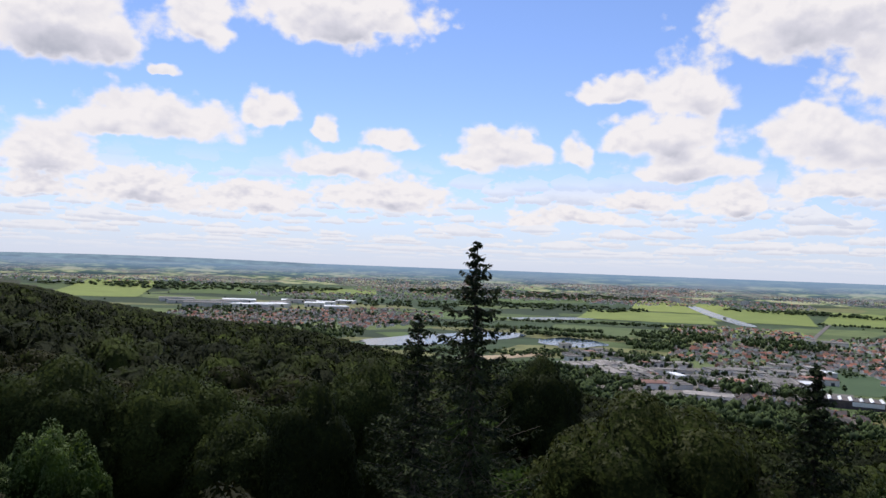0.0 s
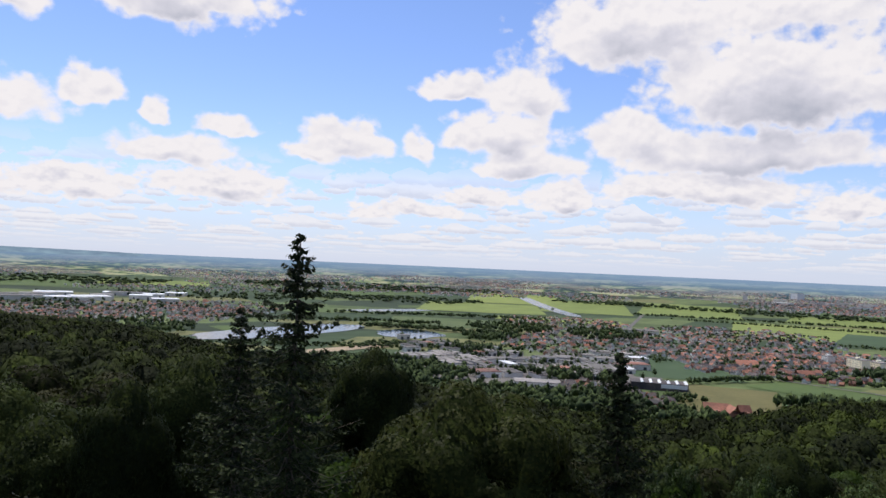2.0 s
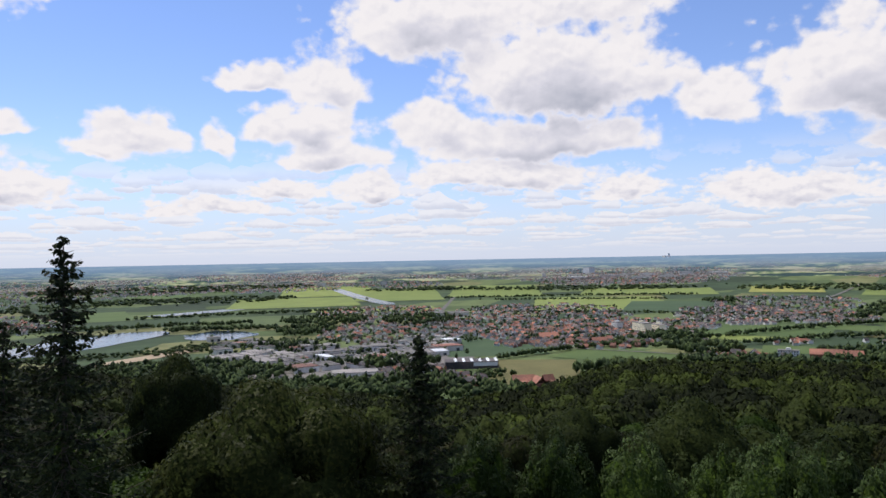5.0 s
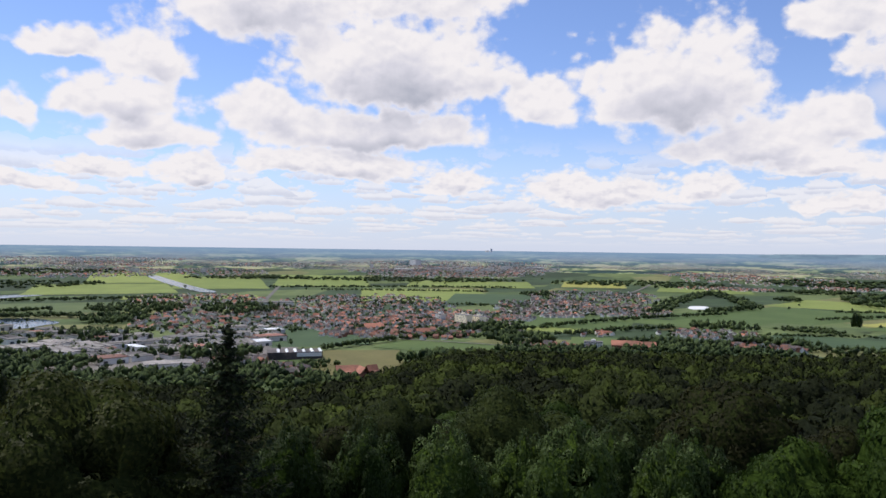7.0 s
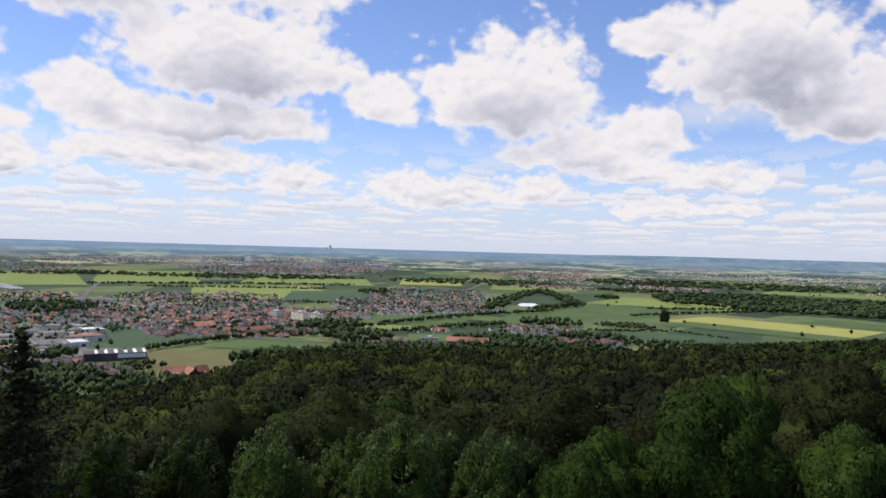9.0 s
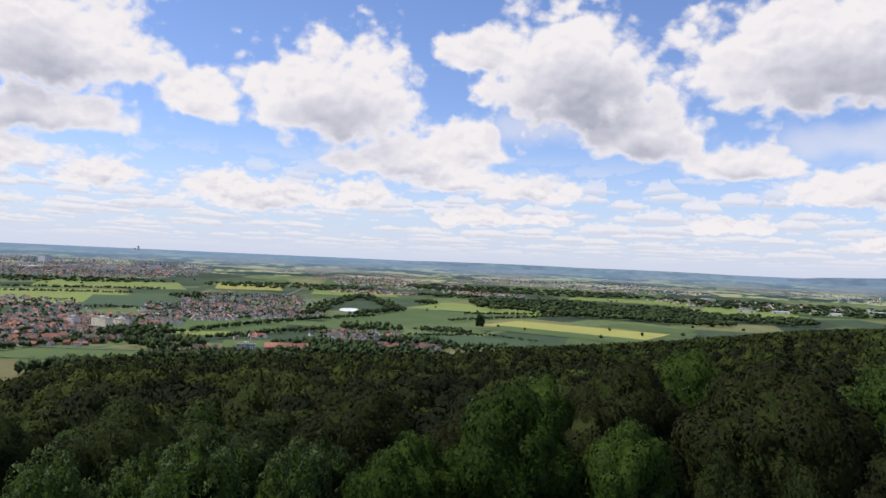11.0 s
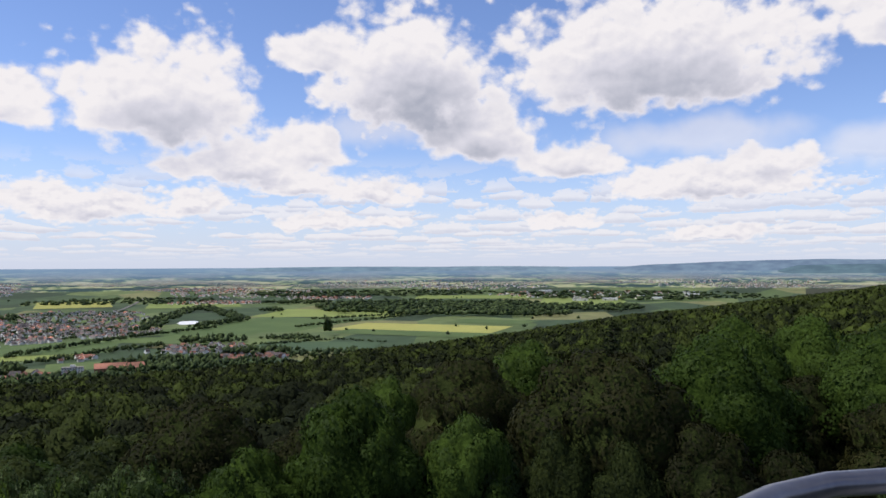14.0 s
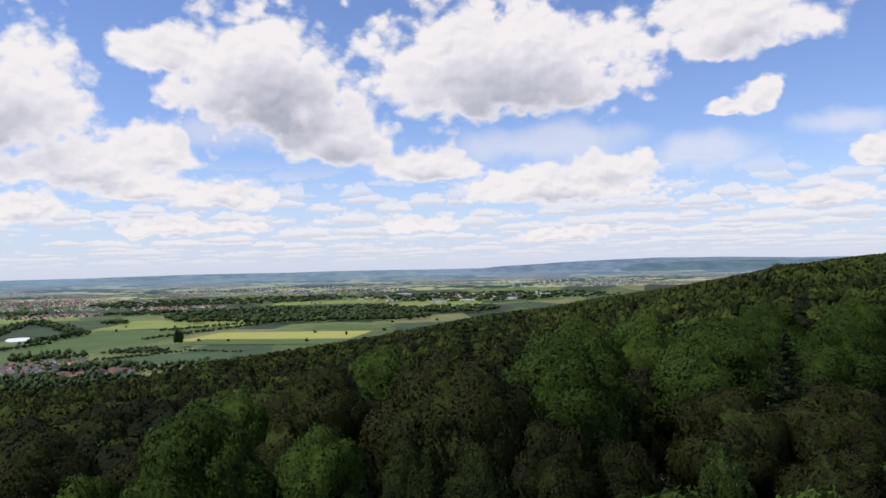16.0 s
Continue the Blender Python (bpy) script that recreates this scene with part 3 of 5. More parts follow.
def leaves_at(points, normals, size, r, loose=0.30):
    """Pointed leaves, two triangles each, at the points, facing roughly along the normals."""
    n = len(points)
    nn = normals + r.normal(0, loose, (n, 3))
    nn /= np.linalg.norm(nn, axis=1)[:, None]
    a = np.cross(nn, r.normal(0, 1, (n, 3)))
    a /= np.linalg.norm(a, axis=1)[:, None]
    b = np.cross(nn, a)
    s = (size * r.uniform(0.6, 1.3, n))[:, None]
    v = np.stack([points - a * s, points - b * s * 0.55 + nn * s * 0.15, points + a * s, points + b * s * 0.55 + nn * s * 0.15], 1).reshape(-1, 3)
    f = np.arange(4 * n).reshape(-1, 4)
    return v, f


def lobed_crown(r, lobes, leaves, leaf, level, wide=5.0, low=10.5, high=20.0, size=(0.26, 0.42), loose=0.35, upright=0.0, simple=False, cut=-0.45):
    """A crown of rounded boughs, each covered with leaves, over an inside coloured dark for shade: vertices, inner
    faces, leaf faces and normals.
    """
    mid, half = (low + high) / 2, (high - low) / 2
    u = np.linspace(1.0, cut + 0.1, lobes) + r.normal(0, 0.05, lobes)
    u = np.clip(u, -1, 1)
    a = np.arange(lobes) * 2.39996 + r.normal(0, 0.3, lobes)
    q = np.sqrt(1 - u ** 2)
    rad = r.uniform(size[0], size[1], lobes) * wide
    jut = r.uniform(0.80, 1.06, lobes) - rad / wide * 0.85
    cen = np.stack([q * np.cos(a) * wide * jut, q * np.sin(a) * wide * jut, u * half * (jut + 0.06)], 1)
    tallness = 0.85 + upright
    # leaves on the outside of each bough
    which = r.choice(lobes, leaves * 3, p=rad ** 2 / (rad ** 2).sum())
    d = r.normal(0, 1, (leaves * 3, 3))
    d /= np.linalg.norm(d, axis=1)[:, None]
    c = cen[which]
    out = c / (np.linalg.norm(c, axis=1)[:, None] + 0.01)
    pts = c + d * rad[which][:, None] * np.array([1, 1, tallness]) * r.uniform(0.94, 1.10, (leaves * 3, 1))
    away = np.linalg.norm((pts[:, None] - cen[None]) / np.array([1, 1, tallness]), axis=2) / rad[None]
    away[np.arange(leaves * 3), which] = 9
    keep = (away.min(axis=1) > 0.90) & ((d * out).sum(axis=1) > -0.35) & (pts[:, 2] > cut * half - 0.1 * wide)
    pick = np.flatnonzero(keep)[:leaves]
    pts, d, out = pts[pick], d[pick], out[pick]
    nor = d * 0.9 + out * 0.35 + np.array([0, 0, 0.08]) + r.normal(0, 0.13, d.shape)
    nor /= np.linalg.norm(nor, axis=1)[:, None]
    v, f = leaves_at(pts, d + np.array([0, 0, upright]), leaf, r, loose)
    if simple:
        v = v.reshape(-1, 4, 3)[:, [0, 1, 2]]
        v[:, 1] += (v[:, 1] - (v[:, 0] + v[:, 2]) / 2) * 0.8
        v = v.reshape(-1, 3)
        f = np.arange(len(v)).reshape(-1, 3)
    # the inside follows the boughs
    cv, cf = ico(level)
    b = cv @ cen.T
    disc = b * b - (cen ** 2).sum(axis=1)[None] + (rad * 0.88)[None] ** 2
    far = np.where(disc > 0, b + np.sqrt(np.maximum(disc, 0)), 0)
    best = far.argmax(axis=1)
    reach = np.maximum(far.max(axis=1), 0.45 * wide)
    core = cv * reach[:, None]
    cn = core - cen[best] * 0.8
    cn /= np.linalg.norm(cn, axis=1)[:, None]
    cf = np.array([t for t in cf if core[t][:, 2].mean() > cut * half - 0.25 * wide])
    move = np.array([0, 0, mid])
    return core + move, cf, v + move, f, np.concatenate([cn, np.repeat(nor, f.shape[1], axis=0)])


def crown_mesh(name, parts, mats):
    cv, cf, v, f, nor = parts
    faces = [tuple(q) for q in cf] + [tuple(q + len(cv)) for q in f]
    return mesh_from(name, np.concatenate([cv, v]), faces, mats, [0] * len(cf) + [1] * len(f), True, nor / np.linalg.norm(nor, axis=1)[:, None])


def tube(bm, path, radii, sides=8):
    rings_ = []
    for i, (p, r) in enumerate(zip(path, radii)):
        p = Vector(p)
        t = (Vector(path[min(i + 1, len(path) - 1)]) - Vector(path[max(i - 1, 0)])).normalized()
        a = (t.cross(Vector((0, 0, 1))) if abs(t.z) < 0.6 else t.orthogonal()).normalized()
        b = t.cross(a)
        rings_.append([bm.verts.new(p + (a * math.cos(k * 2 * math.pi / sides) + b * math.sin(k * 2 * math.pi / sides)) * r) for k in range(sides)])
    for r0, r1 in zip(rings_, rings_[1:]):
        for k in range(sides):
            bm.faces.new((r0[k], r0[(k + 1) % sides], r1[(k + 1) % sides], r1[k]))
    bm.faces.new(rings_[-1])
    bm.faces.new(rings_[0][::-1])


def part(name, bm, mat, parent, label=""):
    me = bpy.data.meshes.new(name)
    bm.normal_update()
    bm.to_mesh(me)
    bm.free()
    me.materials.append(mat)
    ob = new(name, me)
    ob.parent = parent
    return tagged(ob, label)


def child(name, me, parent):
    ob = new(name, me)
    ob.parent = parent
    return ob


def broadleaf(seed, leaf_mat, core_mat, label, lobes, leaves, leaf, level, **shape):
    """A broad-leaved tree twenty metres high: trunk with limbs, and a crown."""
    r = np.random.default_rng(seed)
    tree = tagged(new("broadleaf_tree"), label, "tree", "trees below the terrace")
    bm = bmesh.new()
    tube(bm, [(0, 0, -1.5), (0.05, 0, 1), (0.1, 0.1, 6), (0, 0.1, 12), (0.1, 0, 17)], [0.42, 0.33, 0.27, 0.18, 0.05])
    for k in range(6):
        a, z = k * 2.4, 7 + k * 1.3
        tube(bm, [(0, 0, z), (1.4 * math.cos(a), 1.4 * math.sin(a), z + 1.3), (2.9 * math.cos(a), 2.9 * math.sin(a), z + 2.2)], [0.14, 0.09, 0.03], 6)
    part("trunk", bm, M["bark"], tree)
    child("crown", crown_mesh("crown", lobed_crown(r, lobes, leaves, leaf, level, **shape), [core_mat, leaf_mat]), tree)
    return tree


def spruce(seed, tall, width, label):
    """A spruce: straight trunk, whorls of drooping branches with hanging needle sprays, open towards the tip."""
    r = np.random.default_rng(seed)
    tree = tagged(new("spruce_tree"), label, "conifer", "spruces on the slope")
    bm = bmesh.new()
    tube(bm, [(0, 0, -1.5), (0, 0, tall * 0.5), (0.02, 0, tall * 0.93), (0.03, 0.01, tall)], [tall * 0.013, tall * 0.008, 0.035, 0.018])
    z = tall - 0.10
    pts, nor = [], []
    gap = 0.24
    while z > tall * 0.35:
        down = tall - z
        reach = min(width, 0.12 + 0.47 * down ** 0.82)
        n = int(5 + min(3, down * 0.8))
        a0 = r.uniform(0, 6.28)
        for k in range(n):
            a = a0 + k * 6.283 / n + r.normal(0, 0.25)
            L = reach * r.choice((0.6, 0.8, 1.0, 1.15, 1.3)) * r.uniform(0.9, 1.1)
            zz = z + r.normal(0, 0.07)
            droop = 0.16 + 0.14 * min(down, 5) / 5
            if L > 0.25:
                tube(bm, [(0, 0, zz), (L * 0.5 * math.cos(a), L * 0.5 * math.sin(a), zz - L * droop * 0.7), (L * math.cos(a), L * math.sin(a), zz - L * droop * 0.86 + 0.22 * L)], [0.018, 0.012, 0.004], 3)
            if r.random() < 0.06:
                continue
            m = int(8 + L * (30 if down < 7 else 24))
            for j in range(m):
                q = ((j + r.uniform(0, 1)) / m) ** 0.85
                side = r.normal(0, 0.05 + 0.13 * L * (1 - 0.7 * q))
                px = q * L
                pz = zz - L * droop * math.sin(q * 2.1) + 0.22 * L * q * q - abs(r.normal(0, 0.05 + 0.06 * min(1, down / 4)))
                pts.append((px * math.cos(a) - side * math.sin(a), px * math.sin(a) + side * math.cos(a), pz))
                nor.append((0.5 * math.cos(a), 0.5 * math.sin(a), 0.8))
        z -= gap
        gap = min(0.5, gap * 1.05)
    part("trunk", bm, M["bark"], tree)
    v, f = leaves_at(np.array(pts), np.array(nor), 0.10 if width < 3 else 0.125, r, 0.5)
    child("crown", mesh_from("crown", v, [tuple(q) for q in f], [M["needle"]]), tree)
    return tree


used = set()
taken = []


def put(tree, az, d, top, wide):
    """Stands a copy of the tree at azimuth and distance, with its tip that far above the eye and its crown that wide."""
    x, y = d * math.sin(az * RAD), d * math.cos(az * RAD)
    z = land(x, y)
    tall, w = (H + top - z) / 20.0, wide / 5.0
    m = Matrix.Translation((x, y, z)) @ Matrix.Rotation(random.uniform(0, 6.28), 4, "Z") @ Matrix.Diagonal((w, w, tall, 1))
    taken.append((x, y, wide))
    if tree.name in used:
        return copy_thing(tree, m @ Matrix.Diagonal([1 / q for q in tree.scale] + [1]))
    used.add(tree.name)
    tree.matrix_basis = m
    return tree


L_LEAF = "dense dark green broad-leaved tree on the slope"
L_BRIGHT = "fresh light green maple tree on the slope"
L_BEECH = "broad rounded olive-green beech on the slope"
L_SPRAY = "green young tree with upright leafy shoots on the slope"
L_DARK = "dark brown-green oak with a rounded crown on the slope"
NEARBY = dict(leaves=12500, leaf=0.135, level=3, simple=True)
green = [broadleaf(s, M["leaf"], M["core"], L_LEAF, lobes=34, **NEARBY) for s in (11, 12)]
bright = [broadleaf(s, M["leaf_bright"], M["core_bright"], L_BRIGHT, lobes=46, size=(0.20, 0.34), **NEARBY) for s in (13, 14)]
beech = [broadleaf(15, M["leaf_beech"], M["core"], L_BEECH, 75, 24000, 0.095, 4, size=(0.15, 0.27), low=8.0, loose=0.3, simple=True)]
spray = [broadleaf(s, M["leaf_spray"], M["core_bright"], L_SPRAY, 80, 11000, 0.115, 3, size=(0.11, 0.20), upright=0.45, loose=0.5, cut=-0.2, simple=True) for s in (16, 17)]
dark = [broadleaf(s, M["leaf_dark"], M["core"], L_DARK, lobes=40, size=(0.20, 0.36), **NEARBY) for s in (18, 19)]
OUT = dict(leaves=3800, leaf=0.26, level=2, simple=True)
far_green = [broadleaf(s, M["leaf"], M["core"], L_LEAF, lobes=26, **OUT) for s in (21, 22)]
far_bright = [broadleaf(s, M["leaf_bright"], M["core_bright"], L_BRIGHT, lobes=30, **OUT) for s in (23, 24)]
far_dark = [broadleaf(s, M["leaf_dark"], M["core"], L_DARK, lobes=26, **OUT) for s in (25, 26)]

# the trees that stand out: azimuth, distance, tip over the eye, width of the crown to each side
for kinds, rows in (
    (beech, ((17.1, 38.0, -5.4, 6.2),)),
    (green, ((-7.1, 46.3, -7.5, 3.2), (-17.2, 56.5, -8.1, 5.0), (-23.6, 56.4, -7.2, 5.0), (-12.4, 52.1, -10.4, 4.2), (-3.0, 62.3, -8.3, 4.6), (9.6, 77.2, -9.1, 4.6),
             (-31.0, 60.0, -7.0, 5.0), (38.8, 82.5, -16.7, 5.4), (46.9, 67.3, -12.6, 5.5), (88.7, 48.0, -10.4, 2.8), (93.8, 48.0, -10.7, 2.8))),
    (spray, ((3.2, 45.0, -9.0, 2.7), (-24.1, 46.0, -9.8, 3.2), (31.2, 44.2, -10.6, 3.0), (37.0, 43.5, -10.6, 2.9), (43.0, 43.2, -10.6, 3.0), (48.5, 46.4, -11.6, 2.8),
             (54.6, 48.0, -11.6, 2.9), (60.3, 45.8, -10.9, 3.0), (52.0, 40.2, -9.6, 3.0), (58.7, 41.5, -10.3, 2.8), (82.8, 47.8, -9.8, 3.3), (111.1, 51.9, -11.7, 2.0), (89.6, 51.4, -10.9, 3.0))),
    (dark, ((63.2, 64.3, -10.8, 6.2), (47.0, 110.7, -25.1, 5.0), (92.2, 53.0, -6.0, 6.4), (82.6, 75.8, -9.3, 6.2), (105.9, 74.7, -10.0, 5.0), (111.8, 61.5, -9.2, 5.0),
            (98.8, 50.6, -9.8, 4.4), (104.3, 51.7, -11.4, 3.4), (117.9, 47.3, -10.0, 3.8), (80.9, 58.0, -9.9, 4.0), (118.5, 63.7, -8.9, 5.2))),
    (bright, ((74.2, 47.2, -7.5, 4.8), (67.0, 45.2, -10.2, 3.6), (76.5, 72.0, -10.5, 3.6), (87.0, 86.0, -8.6, 5.6), (82.5, 46.7, -9.0, 3.2), (100.4, 62.2, -5.7, 6.2), (65.2, 42.0, -10.4, 3.2),
              (101.6, 80.5, -5.3, 6.0), (106.5, 89.1, -5.6, 6.0), (111.0, 74.7, -5.2, 6.4), (118.4, 75.2, -6.0, 5.4), (120.2, 113.5, -5.1, 6.0), (114.6, 113.6, -5.8, 6.0))),
):
    for az, d, top, wide in rows:
        put(random.choice(kinds), az, d, top, wide)

for az, d, tip, seed, width, label in (
    (4.35, 27.0, 0.66, 31, 2.0, "tall slender dark spruce rising above the wood"),
    (0.4, 34.0, -2.2, 32, 2.4, "dark young spruce beside the tall one"),
    (27.2, 37.0, -3.65, 33, 3.0, "dark spruce beside the broad beech"),
    (115.6, 66.0, -5.2, 34, 3.4, "dark spruce among light green maples"),
    (93.3, 96.0, -6.4, 35, 3.0, "dark spruce standing up from the ridge"),
):
    x, y = d * math.sin(az * RAD), d * math.cos(az * RAD)
    conifer = spruce(seed, H + tip - land(x, y), width, label)
    conifer.location = (x, y, land(x, y))
    taken.append((x, y, 1.5))


def zone(az, d, x, y):
    """How fresh and light the wood is at a place, from dark oaks (0) to light maples (1), with sunlit parts painted in.
    """
    f = 0.40 + 0.75 * noise.noise((x / 38, y / 38, 5)) + 0.25 * noise.noise((x / 15, y / 15, 8))
    if 60 < az < 98 and d < 260:
        f -= 0.25
    if az > 96 and 55 < d < 150:
        f += 0.30
    # sunlight on the far ridge, painted in as a lighter tint
    if az > 98 and d >= 250:
        f += 0.15
    # patch of sun between clouds on the slope, also put into the tint
    if 44 < az < 56 and 230 < d < 480:
        f += 0.35 * ease(1 - abs(d - 350) / 130)
    if az < 25:
        f -= 0.12
    return min(1.0, max(0.0, f))


# the near wood between them
d = 18.0
while d < 128:
    az = -44.0
    while az < 132:
        a, dd = az + random.uniform(-80, 80) / d, d + random.uniform(-2.2, 2.2)
        x, y = dd * math.sin(a * RAD), dd * math.cos(a * RAD)
        w = random.uniform(3.9, 6.0) if d > 40 else random.uniform(2.8, 4.2)
        if all(math.hypot(x - p, y - q) > 0.86 * (w + s) for p, q, s in taken):
            f = zone(a, dd, x, y) + random.uniform(-0.18, 0.18)
            kinds = far_bright if f > 0.68 else far_green if f > 0.30 else far_dark
            top = land(x, y) - H + random.uniform(16.0, 20.5)
            limit = -0.215 * dd - 1.2 if a < 66 else -0.13 * dd - 2.2
            put(random.choice(kinds), a, dd, min(top, limit) if dd < 75 else top, w)
        az += 200 / d
    d += 3.6


def scatter(name, label, spots, template_sets, mat, tints):
    """One object of many small trees: spots are x, y, z, width, height."""
    vs, fs, ts, ns, base = [], [], [], [], 0
    for (x, y, z, w, h), tn in zip(spots, tints):
        tv, tf, tn3 = template_sets[int(rng.integers(len(template_sets)))]
        c, s = math.cos(tn * 40), math.sin(tn * 40)
        rot = np.array([[c, -s, 0], [s, c, 0], [0, 0, 1]])
        vs.append((tv @ rot.T) * np.array([w, w, h]) + np.array([x, y, z]))
        fs.append(tf + base)
        ns.append(tn3 @ rot.T)
        ts.append(np.full(len(tv), tn))
        base += len(tv)
    v, f, t = np.concatenate(vs), np.concatenate(fs), np.concatenate(ts)
    me = bpy.data.meshes.new(name)
    me.vertices.add(len(v))
    me.vertices.foreach_set("co", v.ravel())
    me.loops.add(len(f) * 3)
    me.loops.foreach_set("vertex_index", f.ravel().astype(np.int32))
    me.polygons.add(len(f))
    me.polygons.foreach_set("loop_start", np.arange(0, len(f) * 3, 3, dtype=np.int32))
    me.update(calc_edges=True)
    me.attributes.new("tint", "FLOAT", "POINT").data.foreach_set("value", t.astype(np.float32))
    me.materials.append(mat)
    me.polygons.foreach_set("use_smooth", [True] * len(f))
    me.normals_split_custom_set_from_vertices(np.concatenate(ns).tolist())
    return tagged(new(name, me), label, "wood", kind="stuff")


def tuft(seed, lobes, leaves, leaf, level, low=0.36, cut=-0.5):
    """A small far tree, one wide and one high."""
    r = np.random.default_rng(seed)
    cv, cf, v, f, nor = lobed_crown(r, lobes, leaves, leaf, level, wide=0.5, low=low, high=1.0, size=(0.30, 0.50), simple=True, cut=cut)
    return np.concatenate([cv, v]), np.concatenate([cf, f + len(cv)]), nor


def wood_band(name, label, r0, r1, step, az0, az1, templates, bigger=1.0):
    spots, tints = [], []
    r = r0
    while r < r1:
        s = step
        n = int((az1 - az0) * RAD * r / s)
        for k in range(n):
            a = (az0 + (az1 - az0) * (k + random.random()) / n) * RAD
            dd = r + random.uniform(-0.5, 0.5) * s
            x, y = dd * math.sin(a), dd * math.cos(a)
            z = hill(x, y)
            if z < 2.5 + 2.0 * noise.noise((x / 60, y / 60, 0)) or z < bowl(dd) + 1:
                continue
            if dd < 140 and any(math.hypot(x - p, y - q) < w0 + 3.5 for p, q, w0 in taken):
                continue
            w = random.uniform(0.9, 1.5) * s * bigger
            spots.append((x, y, z - 1.0, w, random.uniform(15, 21)))
            tints.append(min(1, max(0, zone(a / RAD, dd, x, y) + random.uniform(-0.22, 0.22))))
        r += s * 0.87
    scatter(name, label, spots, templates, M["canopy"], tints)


t_mid = [tuft(40 + k, 14, 360, 0.045, 2) for k in range(6)]
t_far = [tuft(50 + k, 9, 70, 0.085, 1) for k in range(6)]
t_dist = [tuft(60 + k, 6, 14, 0.14, 1) for k in range(5)]
t_small = [tuft(70 + k, 5, 8, 0.16, 1, 0.12) for k in range(5)]
wood_band("woodland", "dense mixed green wood on the slope", 126, 300, 10.5, -36, 130, t_mid)
wood_band("woodland", "mixed green wood further down the slope", 300, 620, 10.5, -35, 129, t_far)
wood_band("woodland", "green wood at the foot of the hill", 620, 1100, 12.5, -34, 128, t_dist)
t_ridge = [tuft(65 + k, 6, 3, 0.12, 1) for k in range(5)]
wood_band("woodland", "wooded ridge running into the distance", 1100, 2700, 17.0, -46, 128, t_ridge, 1.1)
wood_band("woodland", "wood behind the terrace", 16, 120, 10.0, 138, 300, t_dist)


# ---- fields, water and roads ----
def patch(name, az, d, across, along, turn, mat, label, category, lift=0.25, round_it=0.0, kind="structure"):
    """A flat piece of land: its middle, its size across the line of sight and along it in metres, and its turn in degrees."""
    x0, y0, z0, s = spot(az, d)
    nx, ny = 22, 12
    a = (-az + turn) * RAD
    verts, faces = [], []
    for j in range(ny + 1):
        for i in range(nx + 1):
            p, q = 2 * i / nx - 1, 2 * j / ny - 1
            if round_it:
                p2 = p * (1 - round_it + round_it * math.sqrt(max(0.0, 1 - 0.5 * q * q)))
                q2 = q * (1 - round_it + round_it * math.sqrt(max(0.0, 1 - 0.5 * p * p)))
                k = 1 + 0.22 * round_it * noise.noise((p * 1.7 + az, q * 1.7, d / 300))
                p, q = p2 * k, q2 * k
            else:
                p, q = p + 0.03 * noise.noise((q * 2, az, d)), q + 0.05 * noise.noise((p * 2, d, az))
            lx_, ly_ = p * across / 2 * s, q * along / 2 * s
            x, y = x0 + lx_ * math.cos(a) - ly_ * math.sin(a), y0 + lx_ * math.sin(a) + ly_ * math.cos(a)
            verts.append((x, y, max(bowl(math.hypot(x, y)), 0 if hill(x, y) < 8 else hill(x, y)) + lift * 2 + (0.0003 * math.hypot(x, y) if s < 1 else 0)))
    for j in range(ny):
        for i in range(nx):
            b = j * (nx + 1) + i
            faces.append((b, b + 1, b + nx + 2, b + nx + 1))
    return tagged(new(name, mesh_from(name, verts, faces, [mat], None, True)), label, category, kind=kind)


patch("field", 36.0, 915, 108, 210, 0, M["crop_olive"], "olive-brown stubble field at the foot of the hill", "field", 0.3)
patch("field", 43.0, 1065, 190, 120, -22, M["crop_green"], "green field beside the stubble", "field", 0.25)
patch("field", 32.0, 1180, 150, 230, 12, M["crop_dark"], "dark green field behind the works", "field")
patch("field", 41.0, 2300, 400, 640, 5, M["crop_light"], "bright yellow-green field behind the town", "field")
patch("field", 46.8, 2150, 290, 420, 0, M["crop_dark"], "dark green field between the villages", "field", 0.3)
patch("field", 33.0, 3200, 380, 700, 0, M["crop_light"], "pale green meadow on the plain", "field")
patch("field", 25.5, 3000, 330, 700, 0, M["crop_light"], "pale green meadow beside the river", "field", 0.2)
patch("field", 44.5, 3000, 500, 380, 0, M["crop_light"], "long pale green field", "field", 0.3)
patch("field", 51.5, 1470, 270, 210, -10, M["crop_green"], "green field between the villages", "field")
patch("field", 57.5, 1560, 130, 110, -20, M["crop_green"], "green field by the hedge", "field", 0.3)
patch("field", 54.5, 1180, 90, 90, 0, M["crop_green"], "small green field among houses", "field")
patch("field", 50.0, 1330, 190, 70, -12, M["crop_light"], "strip of light grass", "field", 0.3)
patch("field", 62.0, 1530, 180, 170, -30, M["crop_green"], "green field at the village edge", "field")
patch("field", 66.8, 1830, 320, 560, -30, M["crop_green"], "wide green field", "field", 0.2)
patch("field", 70.8, 1330, 220, 160, -14, M["crop_dark"], "dark green field below the wood", "field", 0.3)
patch("field", 69.3, 1560, 180, 120, -14, M["grass"], "meadow by the hedge", "field", 0.35)
patch("field", 79.0, 1690, 380, 210, -22, M["crop_yellow"], "bright yellow-green field", "field", 0.35)
patch("field", 78.0, 1560, 340, 110, -26, M["crop_green"], "green field along the yellow one", "field", 0.45)
patch("field", 84.5, 1880, 200, 130, -22, M["crop_green"], "green field at the wood's edge", "field", 0.3)
patch("field", 72.5, 2300, 420, 380, -12, M["crop_light"], "light green field before the far wood", "field")
patch("field", 91.5, 2950, 330, 420, 0, M["crop_light"], "pale field beyond the ridge", "field")
